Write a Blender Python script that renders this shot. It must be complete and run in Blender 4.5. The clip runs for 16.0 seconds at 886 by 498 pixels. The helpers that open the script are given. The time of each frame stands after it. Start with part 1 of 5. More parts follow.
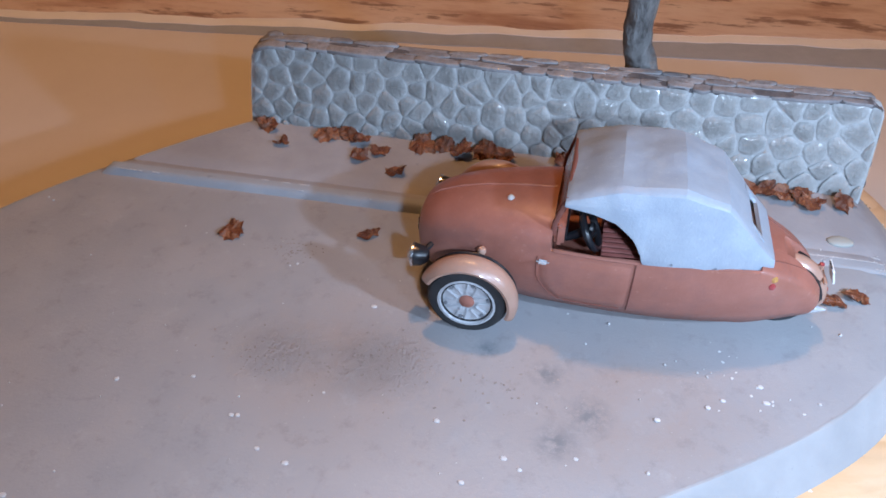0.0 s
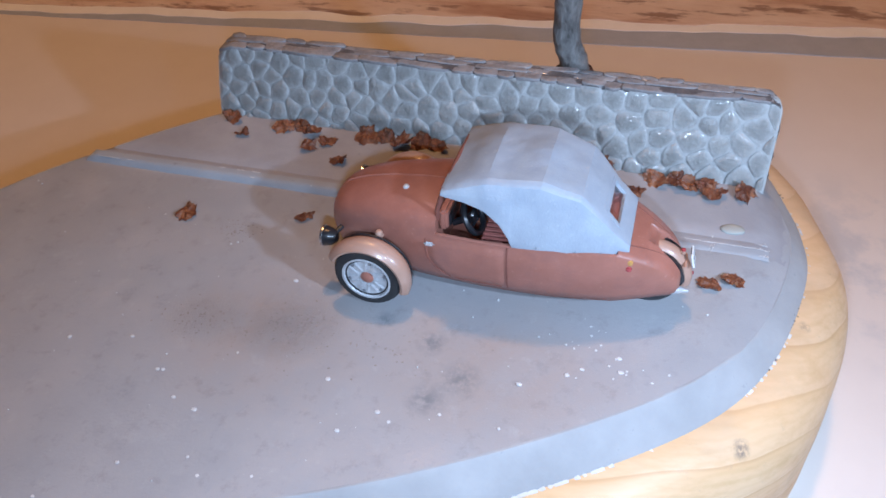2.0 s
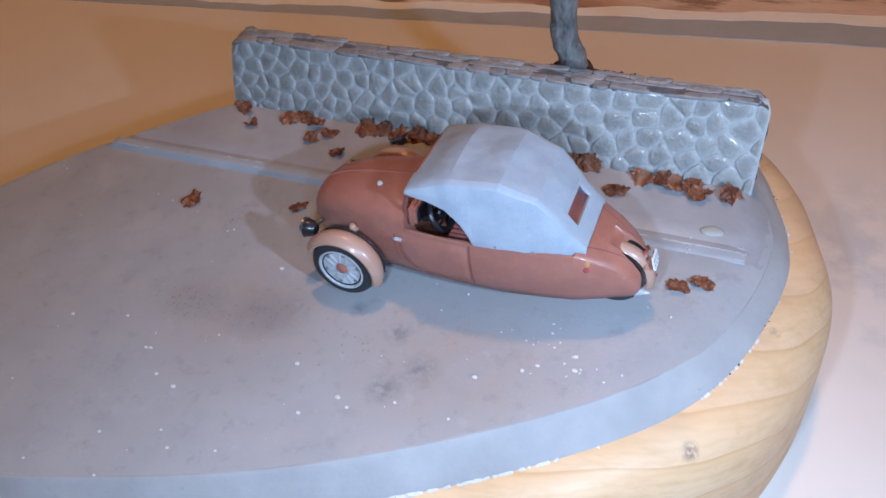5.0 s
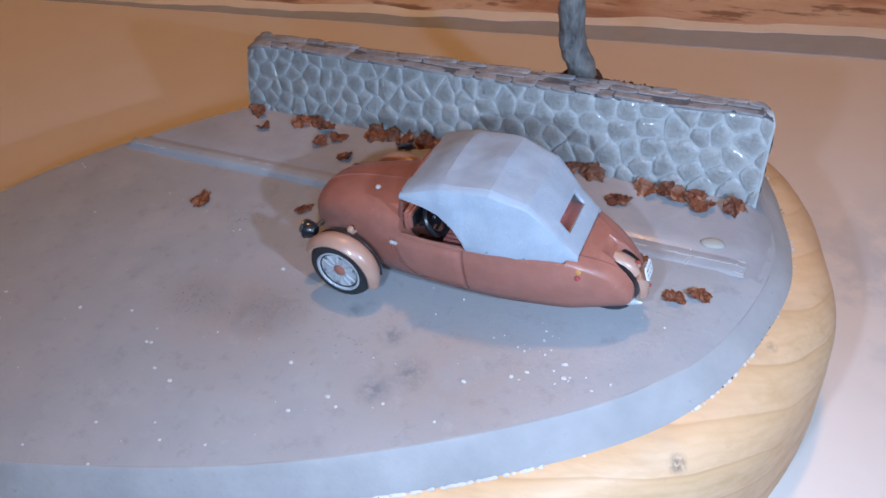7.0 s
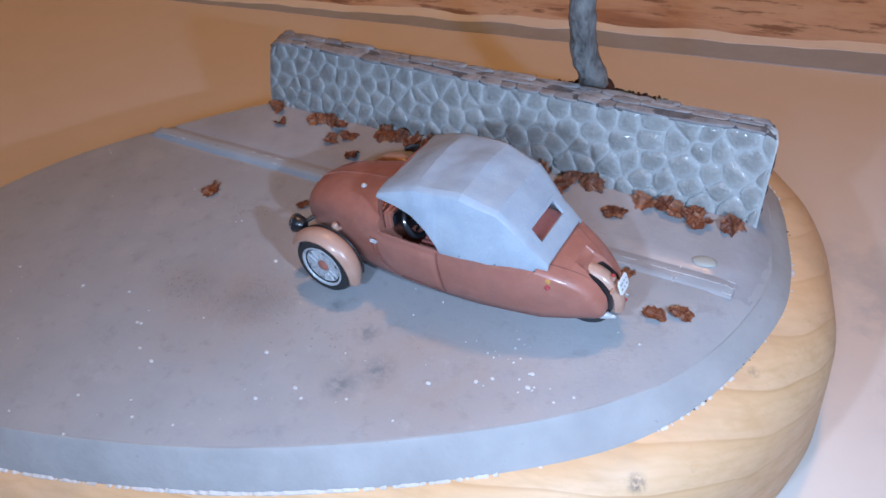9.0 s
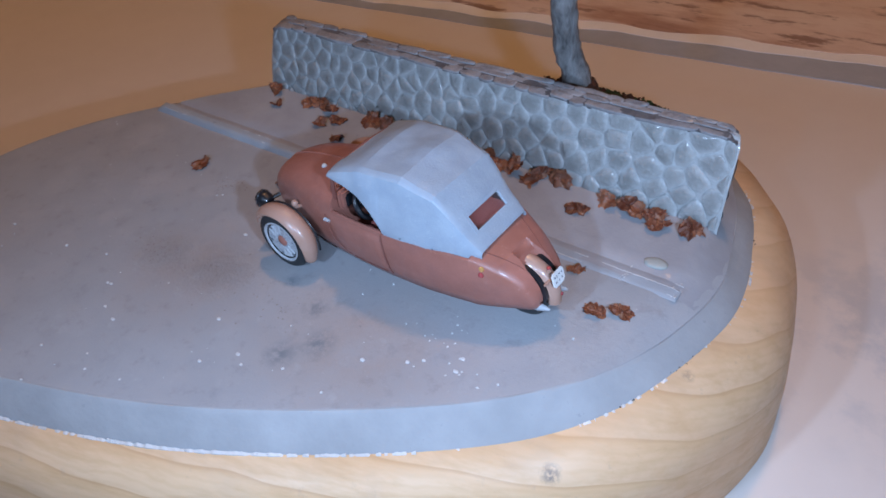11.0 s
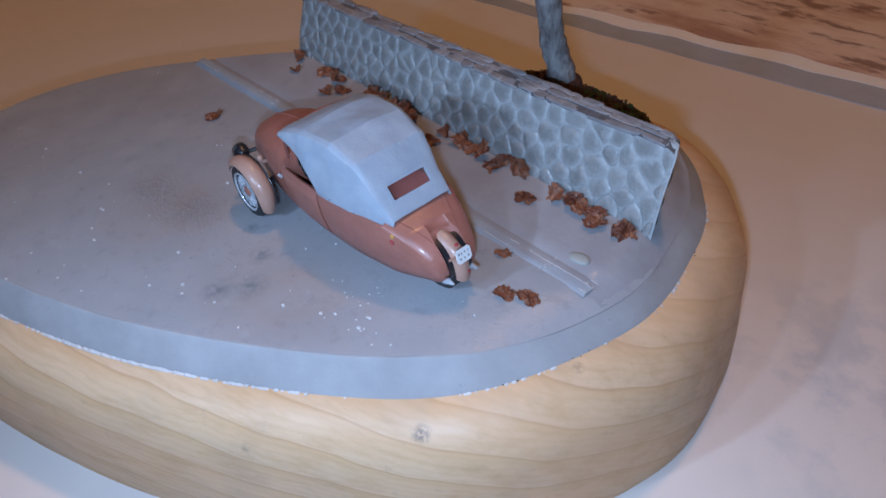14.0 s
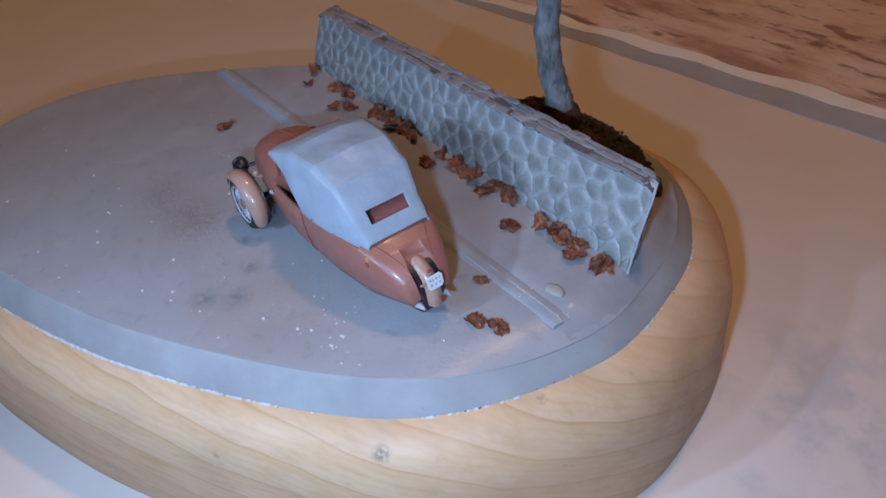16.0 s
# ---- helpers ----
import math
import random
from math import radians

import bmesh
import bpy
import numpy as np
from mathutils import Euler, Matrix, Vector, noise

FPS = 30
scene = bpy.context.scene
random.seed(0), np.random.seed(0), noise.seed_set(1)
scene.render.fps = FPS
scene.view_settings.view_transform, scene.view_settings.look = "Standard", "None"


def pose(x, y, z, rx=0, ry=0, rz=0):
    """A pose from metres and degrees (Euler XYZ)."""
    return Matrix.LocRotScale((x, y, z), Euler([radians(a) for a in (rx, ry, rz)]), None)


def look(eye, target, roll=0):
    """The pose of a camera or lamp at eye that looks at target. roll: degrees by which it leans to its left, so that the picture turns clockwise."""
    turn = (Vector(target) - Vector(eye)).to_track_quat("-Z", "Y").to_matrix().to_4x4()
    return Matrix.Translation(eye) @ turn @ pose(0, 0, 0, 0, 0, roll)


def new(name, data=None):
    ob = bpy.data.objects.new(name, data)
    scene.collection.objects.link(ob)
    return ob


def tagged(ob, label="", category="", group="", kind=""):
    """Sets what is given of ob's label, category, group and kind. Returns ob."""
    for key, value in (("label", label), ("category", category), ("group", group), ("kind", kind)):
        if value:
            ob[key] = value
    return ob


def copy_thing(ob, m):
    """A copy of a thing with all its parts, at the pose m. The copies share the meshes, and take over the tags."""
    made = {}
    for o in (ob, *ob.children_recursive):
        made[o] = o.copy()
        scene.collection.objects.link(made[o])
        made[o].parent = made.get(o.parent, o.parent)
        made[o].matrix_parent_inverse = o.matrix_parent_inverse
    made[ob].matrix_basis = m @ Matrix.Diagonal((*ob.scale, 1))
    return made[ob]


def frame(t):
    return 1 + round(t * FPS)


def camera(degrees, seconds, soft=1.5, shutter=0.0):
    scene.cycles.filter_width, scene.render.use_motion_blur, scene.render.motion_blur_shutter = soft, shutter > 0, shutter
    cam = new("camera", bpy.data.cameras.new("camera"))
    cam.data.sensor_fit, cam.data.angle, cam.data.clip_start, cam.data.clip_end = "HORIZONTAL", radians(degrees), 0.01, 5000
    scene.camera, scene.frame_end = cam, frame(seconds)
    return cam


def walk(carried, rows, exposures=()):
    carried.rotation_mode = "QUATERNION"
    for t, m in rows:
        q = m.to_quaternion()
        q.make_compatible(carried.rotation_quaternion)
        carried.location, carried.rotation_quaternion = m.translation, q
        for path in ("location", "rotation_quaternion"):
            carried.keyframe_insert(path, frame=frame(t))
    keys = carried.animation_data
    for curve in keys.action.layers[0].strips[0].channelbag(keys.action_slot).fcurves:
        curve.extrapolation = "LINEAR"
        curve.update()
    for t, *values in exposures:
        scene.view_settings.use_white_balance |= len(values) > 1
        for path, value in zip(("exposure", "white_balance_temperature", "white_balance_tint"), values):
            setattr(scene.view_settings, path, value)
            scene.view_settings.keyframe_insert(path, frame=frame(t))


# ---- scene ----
# Everything below is laid out in centimetres and scaled to metres by CM.
CM = 0.01
cam = camera(61.3, 16.0, soft=1.6)
PATH = [
    (0, (1.53, -8.776, 9.116), (1.194, -7.273, 7.84), 0.3),
    (0.5, (2.449, -8.988, 9.653), (2.088, -7.502, 8.364), -0.7),
    (1, (3.313, -9.448, 9.684), (2.877, -7.988, 8.387), -1.9),
    (1.5, (4.04, -9.335, 9.803), (3.579, -7.9, 8.489), -2.3),
    (2, (4.598, -9.272, 10.158), (4.117, -7.841, 8.846), -2.7),
    (2.5, (4.851, -9.372, 10.235), (4.347, -7.957, 8.916), -3.2),
    (3, (5.07, -9.23, 10.327), (4.533, -7.837, 8.997), -3.9),
    (3.5, (5.377, -9.257, 10.224), (4.811, -7.871, 8.897), -4.1),
    (4, (5.643, -9.136, 10.554), (5.031, -7.777, 9.22), -5.3),
    (4.5, (6.187, -8.861, 10.517), (5.559, -7.523, 9.17), -5.5),
    (5, (6.452, -8.818, 10.666), (5.808, -7.487, 9.32), -5.8),
    (5.2, (6.645, -8.815, 10.693), (5.98, -7.486, 9.355), -5.8),
    (7.3, (7.245, -8.601, 10.643), (6.489, -7.3, 9.325), -7.1),
    (7.5, (7.337, -8.557, 10.644), (6.553, -7.269, 9.33), -7.8),
    (8, (7.83, -8.393, 10.826), (6.995, -7.117, 9.532), -8.0),
    (8.5, (8.354, -8.204, 10.647), (7.475, -6.958, 9.353), -8.1),
    (9, (8.705, -7.93, 10.485), (7.812, -6.697, 9.188), -7.5),
    (9.2, (8.831, -7.964, 10.458), (7.927, -6.724, 9.175), -7.3),
    (11.5, (11.054, -6.876, 10.166), (9.997, -5.768, 8.88), -7.3),
    (12, (11.461, -6.686, 10.019), (10.357, -5.616, 8.74), -7.4),
    (12.5, (12.493, -6.202, 9.934), (11.347, -5.166, 8.663), -6.7),
    (13, (13.068, -5.788, 10.041), (11.915, -4.785, 8.751), -6.7),
    (13.5, (13.646, -5.588, 10.139), (12.465, -4.613, 8.852), -6.1),
    (14, (13.959, -5.358, 10.31), (12.744, -4.423, 9.026), -6.1),
    (14.5, (14.186, -5.022, 10.438), (12.954, -4.106, 9.156), -5.9),
    (15, (14.475, -4.806, 10.601), (13.22, -3.916, 9.323), -6.0),
    (15.5, (14.68, -4.525, 10.698), (13.408, -3.658, 9.421), -5.7),
    (16, (14.817, -4.265, 10.8), (13.527, -3.417, 9.529), -5.6),
]
walk(cam, [(t, look([CM * c for c in eye], [CM * c for c in target], roll)) for t, eye, target, roll in PATH],
     exposures=[(0.0, 0.29, 6350, 10), (5.0, 0.12, 6200, 10), (9.0, 0.09, 6050, 10), (12.0, -0.30, 5780, 10), (16.0, -0.38, 5720, 10)])

# ---- light: a phone torch near the camera, a warm ceiling lamp, a dim warm room ----
world = bpy.data.worlds.new("room_glow")
scene.world = world
world.use_nodes = True
bg = world.node_tree.nodes["Background"]
bg.inputs["Color"].default_value = (1.0, 0.62, 0.36, 1)
bg.inputs["Strength"].default_value = 0.05


def lamp(name, place, watts, colour, radius):
    data = bpy.data.lights.new(name, "POINT")
    data.energy, data.color, data.shadow_soft_size = watts, colour, radius
    ob = new(name, data)
    ob.location = [CM * c for c in place]
    return ob


# the phone's torch, just under the lens, travels with it: three fixed short strips stand in for it along its way
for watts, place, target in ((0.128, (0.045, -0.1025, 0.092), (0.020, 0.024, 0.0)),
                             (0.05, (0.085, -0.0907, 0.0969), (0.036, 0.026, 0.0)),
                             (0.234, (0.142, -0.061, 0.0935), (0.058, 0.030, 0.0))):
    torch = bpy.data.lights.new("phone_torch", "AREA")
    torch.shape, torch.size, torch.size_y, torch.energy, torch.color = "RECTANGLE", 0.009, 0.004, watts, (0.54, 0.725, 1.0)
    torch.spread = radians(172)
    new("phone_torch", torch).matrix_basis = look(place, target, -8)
lamp("ceiling_lamp", (-10.8, 44.4, 156.0), 33.0, (1.0, 0.49, 0.19), 0.06)

# ---- materials ----


class Nodes:
    def __init__(self, name):
        self.mat = bpy.data.materials.new(name)
        self.mat.use_nodes = True
        self.tree = self.mat.node_tree
        self.bsdf = self.tree.nodes["Principled BSDF"]
        self.co = self.add("ShaderNodeTexCoord").outputs["Object"]

    def add(self, kind, **values):
        n = self.tree.nodes.new(kind)
        for k, v in values.items():
            n.inputs[k.replace("_", " ")].default_value = v
        return n

    def link(self, a, b):
        self.tree.links.new(a, b)

    def noise(self, per_cm, detail=4.0, rough=0.6, co=None):
        n = self.add("ShaderNodeTexNoise", Scale=per_cm / CM, Detail=detail, Roughness=rough)
        self.link(co or self.co, n.inputs["Vector"])
        return n.outputs["Fac"]

    def ramp(self, fac, stops):
        n = self.tree.nodes.new("ShaderNodeValToRGB")
        els = n.color_ramp.elements
        while len(els) < len(stops):
            els.new(0.5)
        for e, (at, c) in zip(els, stops):
            e.position = at
            e.color = (*c, 1) if len(c) == 3 else c
        self.link(fac, n.inputs["Fac"])
        return n.outputs["Color"]

    def mix(self, fac, a, b, mode="MIX"):
        n = self.tree.nodes.new("ShaderNodeMix")
        n.data_type, n.blend_type = "RGBA", mode
        for sock, v in ((n.inputs[0], fac), (n.inputs[6], a), (n.inputs[7], b)):
            if isinstance(v, bpy.types.NodeSocket):
                self.link(v, sock)
            elif isinstance(v, tuple):
                sock.default_value = (*v, 1)
            else:
                sock.default_value = v
        return n.outputs[2]

    def math(self, op, a, b=0.0):
        n = self.tree.nodes.new("ShaderNodeMath")
        n.operation = op
        for sock, v in ((n.inputs[0], a), (n.inputs[1], b)):
            if isinstance(v, bpy.types.NodeSocket):
                self.link(v, sock)
            else:
                sock.default_value = v
        return n.outputs[0]

    def near(self, place, radius, soft):
        """1 within radius cm of a place of the object's space, 0 beyond radius + soft."""
        d = self.tree.nodes.new("ShaderNodeVectorMath")
        d.operation = "DISTANCE"
        self.link(self.co, d.inputs[0])
        d.inputs[1].default_value = [CM * c for c in place]
        m = self.add("ShaderNodeMapRange")
        m.inputs[1].default_value, m.inputs[2].default_value = CM * radius, CM * (radius + soft)
        m.inputs[3].default_value, m.inputs[4].default_value = 1.0, 0.0
        self.link(d.outputs["Value"], m.inputs[0])
        return m.outputs[0]

    def bump(self, height, depth_cm, strength=1.0, after=None):
        n = self.add("ShaderNodeBump", Strength=strength, Distance=depth_cm * CM)
        self.link(height, n.inputs["Height"])
        if after:
            self.link(after, n.inputs["Normal"])
        self.link(n.outputs["Normal"], self.bsdf.inputs["Normal"])
        return n.outputs["Normal"]

    def done(self, colour=None, rough=None, metal=0.0, spec=0.5, coat=0.0):
        b = self.bsdf
        for sock, v in ((b.inputs["Base Color"], colour), (b.inputs["Roughness"], rough)):
            if isinstance(v, bpy.types.NodeSocket):
                self.link(v, sock)
            elif v is not None:
                sock.default_value = (*v, 1) if isinstance(v, tuple) else v
        b.inputs["Metallic"].default_value = metal
        b.inputs["Specular IOR Level"].default_value = spec
        b.inputs["Coat Weight"].default_value = coat
        b.inputs["Coat Roughness"].default_value = 0.12
        return self.mat


def paint(name, a, b, rough=0.35, grain=0.006, coat=0.3, worn=None, grime=None, spec=0.5):
    """Hand-brushed model paint: two close tones, fine brush relief, optional patches of rubbed paint or painted
    sparkle.
    """
    n = Nodes(name)
    c = n.mix(n.ramp(n.noise(2.2), [(0.35, (0, 0, 0)), (0.68, (1, 1, 1))]), a, b)
    if worn:
        c = n.mix(n.ramp(n.noise(9.0, 6), [(0.62, (0, 0, 0)), (0.74, (1, 1, 1))]), c, worn)
    if grime:
        c = n.mix(n.math("MULTIPLY", n.ramp(n.noise(1.3, 6, 0.7), [(0.5, (0, 0, 0)), (0.68, (1, 1, 1))]), 0.5), c, grime)
    n.bump(n.noise(22.0, 3), grain, 0.6)
    r = n.ramp(n.noise(5.0), [(0.3, (rough - 0.08,) * 3), (0.7, (rough + 0.1,) * 3)])
    return n.done(c, r, coat=coat, spec=spec)


def metal(name, colour, rough):
    n = Nodes(name)
    r = n.ramp(n.noise(30.0), [(0.3, (rough * 0.7,) * 3), (0.7, (rough * 1.5,) * 3)])
    return n.done(colour, r, metal=1.0)


def road_material():
    n = Nodes("road_paint")
    lane = n.add("ShaderNodeMapping")
    lane.inputs["Scale"].default_value = (0.3, 1.0, 1.0)
    n.link(n.co, lane.inputs["Vector"])
    big, mid, fine = n.noise(0.3, 3, 0.6, lane.outputs["Vector"]), n.noise(1.1, 5, 0.65), n.noise(14.0, 5, 0.7)
    grey = n.mix(mid, (0.285, 0.287, 0.305), (0.375, 0.377, 0.392))
    dust = n.ramp(n.math("ADD", n.math("MULTIPLY", big, 0.6), n.math("MULTIPLY", mid, 0.4)), [(0.44, (0, 0, 0)), (0.6, (1, 1, 1))])
    zone = n.math("MAXIMUM", n.near((2.9, -0.9, 0), 0.7, 1.9), n.near((-1.6, -1.1, 0), 0.6, 1.7))
    c = n.mix(n.math("ADD", n.math("MULTIPLY", dust, 0.14), n.math("MULTIPLY", n.math("MULTIPLY", zone, mid), 0.75)), grey, (0.29, 0.225, 0.195))
    dark = n.ramp(n.noise(0.8, 6, 0.7), [(0.60, (0, 0, 0)), (0.74, (1, 1, 1))])
    c = n.mix(n.math("MULTIPLY", dark, 0.3), c, (0.14, 0.145, 0.15))
    for place, size in (((1.71, -1.98, 0), 0.20), ((2.15, -1.41, 0), 0.22), ((1.43, -0.73, 0), 0.16), ((0.4, -0.4, 0), 0.12)):
        c = n.mix(n.math("MULTIPLY", n.math("MULTIPLY", n.near(place, size * 0.3, size * 1.8), n.ramp(n.noise(3.5, 5, 0.7), [(0.38, (0, 0, 0)), (0.56, (1, 1, 1))])), 0.75), c, (0.15, 0.165, 0.18))
    grit = n.ramp(n.noise(18.0, 2, 0.5), [(0.70, (0, 0, 0)), (0.76, (1, 1, 1))])
    c = n.mix(n.math("MULTIPLY", grit, 0.4), c, (0.46, 0.45, 0.44))
    smear = n.ramp(n.noise(2.4, 6, 0.72), [(0.55, (0, 0, 0)), (0.70, (1, 1, 1))])
    c = n.mix(n.math("MULTIPLY", smear, 0.35), c, (0.19, 0.175, 0.17))
    pale = n.ramp(n.noise(1.7, 6, 0.72), [(0.58, (0, 0, 0)), (0.74, (1, 1, 1))])
    c = n.mix(n.math("MULTIPLY", pale, 0.3), c, (0.45, 0.45, 0.47))
    patch = n.ramp(n.noise(0.45, 4, 0.6), [(0.5, (0, 0, 0)), (0.62, (1, 1, 1))])
    rough_zone = n.math("ADD", n.math("ADD", n.near((-3.0, -1.2, 0), 0.25, 0.7), n.near((-1.1, -1.0, 0), 0.3, 0.8)), n.math("MULTIPLY", n.near((-2.0, -1.3, 0), 0.3, 0.8), 0.5))
    sand = n.math("MULTIPLY", n.noise(15.0, 5, 0.75), n.math("ADD", n.math("MULTIPLY", patch, 0.08), rough_zone))
    lumps = n.ramp(n.noise(5.5, 4, 0.6), [(0.56, (0, 0, 0)), (0.72, (1, 1, 1))])
    scatter = n.ramp(n.noise(0.9, 4, 0.6), [(0.42, (0, 0, 0)), (0.62, (1, 1, 1))])
    first = n.bump(fine, 0.013, 0.5)
    second = n.bump(n.math("MULTIPLY", lumps, scatter), 0.006, 0.6, first)
    n.bump(sand, 0.038, 0.95, second)
    r = n.ramp(n.math("ADD", n.math("MULTIPLY", mid, 0.6), n.math("MULTIPLY", patch, 0.4)), [(0.25, (0.30,) * 3), (0.75, (0.66,) * 3)])
    return n.done(c, r, spec=0.5, coat=0.15)


def plaster_material(name, a, b, rough=0.4, coat=0.2, spec=0.5):
    n = Nodes(name)
    c = n.mix(n.ramp(n.noise(0.8, 5), [(0.35, (0, 0, 0)), (0.7, (1, 1, 1))]), a, b)
    c = n.mix(n.math("MULTIPLY", n.ramp(n.noise(3.2, 6, 0.7), [(0.64, (0, 0, 0)), (0.72, (1, 1, 1))]), 0.4), c, (0.16, 0.165, 0.18))
    first = n.bump(n.noise(1.6, 3), 0.05, 0.5)
    n.bump(n.noise(16.0, 4), 0.008, 0.5, first)
    return n.done(c, n.ramp(n.noise(2.0), [(0.3, (rough - 0.1,) * 3), (0.7, (rough + 0.14,) * 3)]), coat=coat, spec=spec)


def wood_material():
    n = Nodes("pine_wood")
    m = n.add("ShaderNodeMapping")
    m.inputs["Rotation"].default_value = (radians(27), radians(6), 0)
    n.link(n.co, m.inputs["Vector"])
    long = n.add("ShaderNodeMapping")
    long.inputs["Scale"].default_value = (0.12, 0.5, 1.0)
    n.link(m.outputs["Vector"], long.inputs["Vector"])

    def rings(scale, distortion, profile):
        w = n.add("ShaderNodeTexWave", Scale=scale / CM, Distortion=distortion, Detail=3.0, Detail_Scale=0.35, Detail_Roughness=0.55)
        w.wave_type, w.bands_direction, w.wave_profile = "BANDS", "Z", profile
        n.link(m.outputs["Vector"], w.inputs["Vector"])
        return w.outputs["Fac"]

    fibre = n.noise(9.0, 4, 0.6, long.outputs["Vector"])
    streak = n.noise(3.0, 5, 0.65, long.outputs["Vector"])
    c = n.ramp(rings(0.46, 5.0, "SAW"), [(0.0, (0.673, 0.482, 0.308)), (0.62, (0.658, 0.458, 0.277)), (0.90, (0.612, 0.405, 0.229)), (0.975, (0.51, 0.318, 0.167)), (1.0, (0.668, 0.473, 0.299))])
    fine = n.ramp(rings(1.9, 9.0, "SIN"), [(0.45, (0, 0, 0)), (1.0, (1, 1, 1))])
    c = n.mix(n.math("MULTIPLY", fine, 0.18), c, (0.479, 0.299, 0.141))
    c = n.mix(n.math("MULTIPLY", fibre, 0.32), c, (0.469, 0.299, 0.15))
    c = n.mix(n.math("MULTIPLY", n.ramp(streak, [(0.46, (0, 0, 0)), (0.70, (1, 1, 1))]), 0.5), c, (0.449, 0.27, 0.123))
    c = n.mix(n.math("MULTIPLY", n.ramp(n.noise(0.35, 5, 0.6, long.outputs["Vector"]), [(0.40, (0, 0, 0)), (0.62, (1, 1, 1))]), 0.45), c, (0.673, 0.405, 0.22))
    c = n.mix(n.math("MULTIPLY", n.ramp(n.noise(0.5, 4), [(0.5, (0, 0, 0)), (0.7, (1, 1, 1))]), 0.30), c, (0.388, 0.299, 0.22))
    c = n.mix(n.math("MULTIPLY", n.ramp(n.noise(2.6, 6, 0.7), [(0.62, (0, 0, 0)), (0.72, (1, 1, 1))]), 0.35), c, (0.306, 0.232, 0.176))
    for place, r, s in (((6.93, -0.89, -0.93), 0.10, 0.13), ((6.93, -0.91, -0.97), 0.03, 0.09), ((8.05, 2.1, -0.68), 0.03, 0.12), ((9.07, 2.52, -2.82), 0.02, 0.05), ((4.55, -3.35, -1.35), 0.03, 0.10)):
        c = n.mix(n.math("MULTIPLY", n.math("MULTIPLY", n.near(place, r, s), n.ramp(n.noise(11.0, 3), [(0.35, (0, 0, 0)), (0.6, (1, 1, 1))])), 0.65), c, (0.15, 0.12, 0.10))
    n.bump(fibre, 0.012, 0.5)
    return n.done(c, n.ramp(streak, [(0.3, (0.42,) * 3), (0.7, (0.62,) * 3)]))


def table_material():
    n = Nodes("table_laminate")
    stain = n.ramp(n.noise(0.55, 5, 0.65), [(0.46, (0, 0, 0)), (0.60, (1, 1, 1))])
    zone = n.math("MULTIPLY", stain, n.near((11.2, 8.6, 0), 1.5, 3.2))
    c = n.mix(n.noise(0.6, 4), (0.66, 0.60, 0.56), (0.72, 0.66, 0.62))
    c = n.mix(n.math("MULTIPLY", zone, 0.42), c, (0.36, 0.40, 0.46))
    n.bump(n.noise(20.0, 3), 0.004, 0.4)
    return n.done(c, 0.5, spec=0.4)


def print_material():
    n = Nodes("printed_sheet")
    m = n.add("ShaderNodeMapping")
    m.inputs["Rotation"].default_value = (0, 0, radians(-8))
    m.inputs["Scale"].default_value = (0.34, 1.0, 1.0)
    n.link(n.co, m.inputs["Vector"])
    a = n.noise(0.26, 7, 0.62, m.outputs["Vector"])
    b = n.noise(0.75, 6, 0.68, m.outputs["Vector"])
    c = n.ramp(a, [(0.34, (0.72, 0.60, 0.54)), (0.50, (0.68, 0.53, 0.46)), (0.58, (0.48, 0.31, 0.245)), (0.70, (0.27, 0.15, 0.115))])
    c = n.mix(n.math("MULTIPLY", n.ramp(b, [(0.55, (0, 0, 0)), (0.61, (1, 1, 1))]), 0.8), c, (0.19, 0.10, 0.08))
    c = n.mix(n.math("MULTIPLY", n.ramp(n.noise(2.4, 5, 0.65, m.outputs["Vector"]), [(0.48, (0, 0, 0)), (0.66, (1, 1, 1))]), 0.3), c, (0.44, 0.28, 0.22))
    return n.done(c, 0.45)


def stone_material(name, a, b, dark, pale, rough=0.42):
    n = Nodes(name)
    info = n.add("ShaderNodeObjectInfo").outputs["Random"]
    c = n.mix(info, a, b)
    c = n.mix(n.math("MULTIPLY", n.ramp(n.noise(3.0, 6, 0.7), [(0.42, (0, 0, 0)), (0.68, (1, 1, 1))]), 0.7), c, dark)
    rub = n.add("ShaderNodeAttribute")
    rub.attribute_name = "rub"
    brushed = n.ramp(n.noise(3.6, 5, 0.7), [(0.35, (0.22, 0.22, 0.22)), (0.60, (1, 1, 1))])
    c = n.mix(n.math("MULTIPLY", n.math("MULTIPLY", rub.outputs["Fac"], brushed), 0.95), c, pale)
    c = n.mix(n.math("MULTIPLY", n.ramp(n.noise(9.0, 5, 0.75), [(0.58, (0, 0, 0)), (0.72, (1, 1, 1))]), 0.45), c, pale)
    first = n.bump(n.noise(2.6, 5, 0.65), 0.09, 0.8)
    n.bump(n.noise(13.0, 6, 0.75), 0.022, 0.8, first)
    return n.done(c, n.ramp(n.noise(6.0), [(0.35, (rough - 0.1,) * 3), (0.65, (rough + 0.18,) * 3)]), coat=0.2)


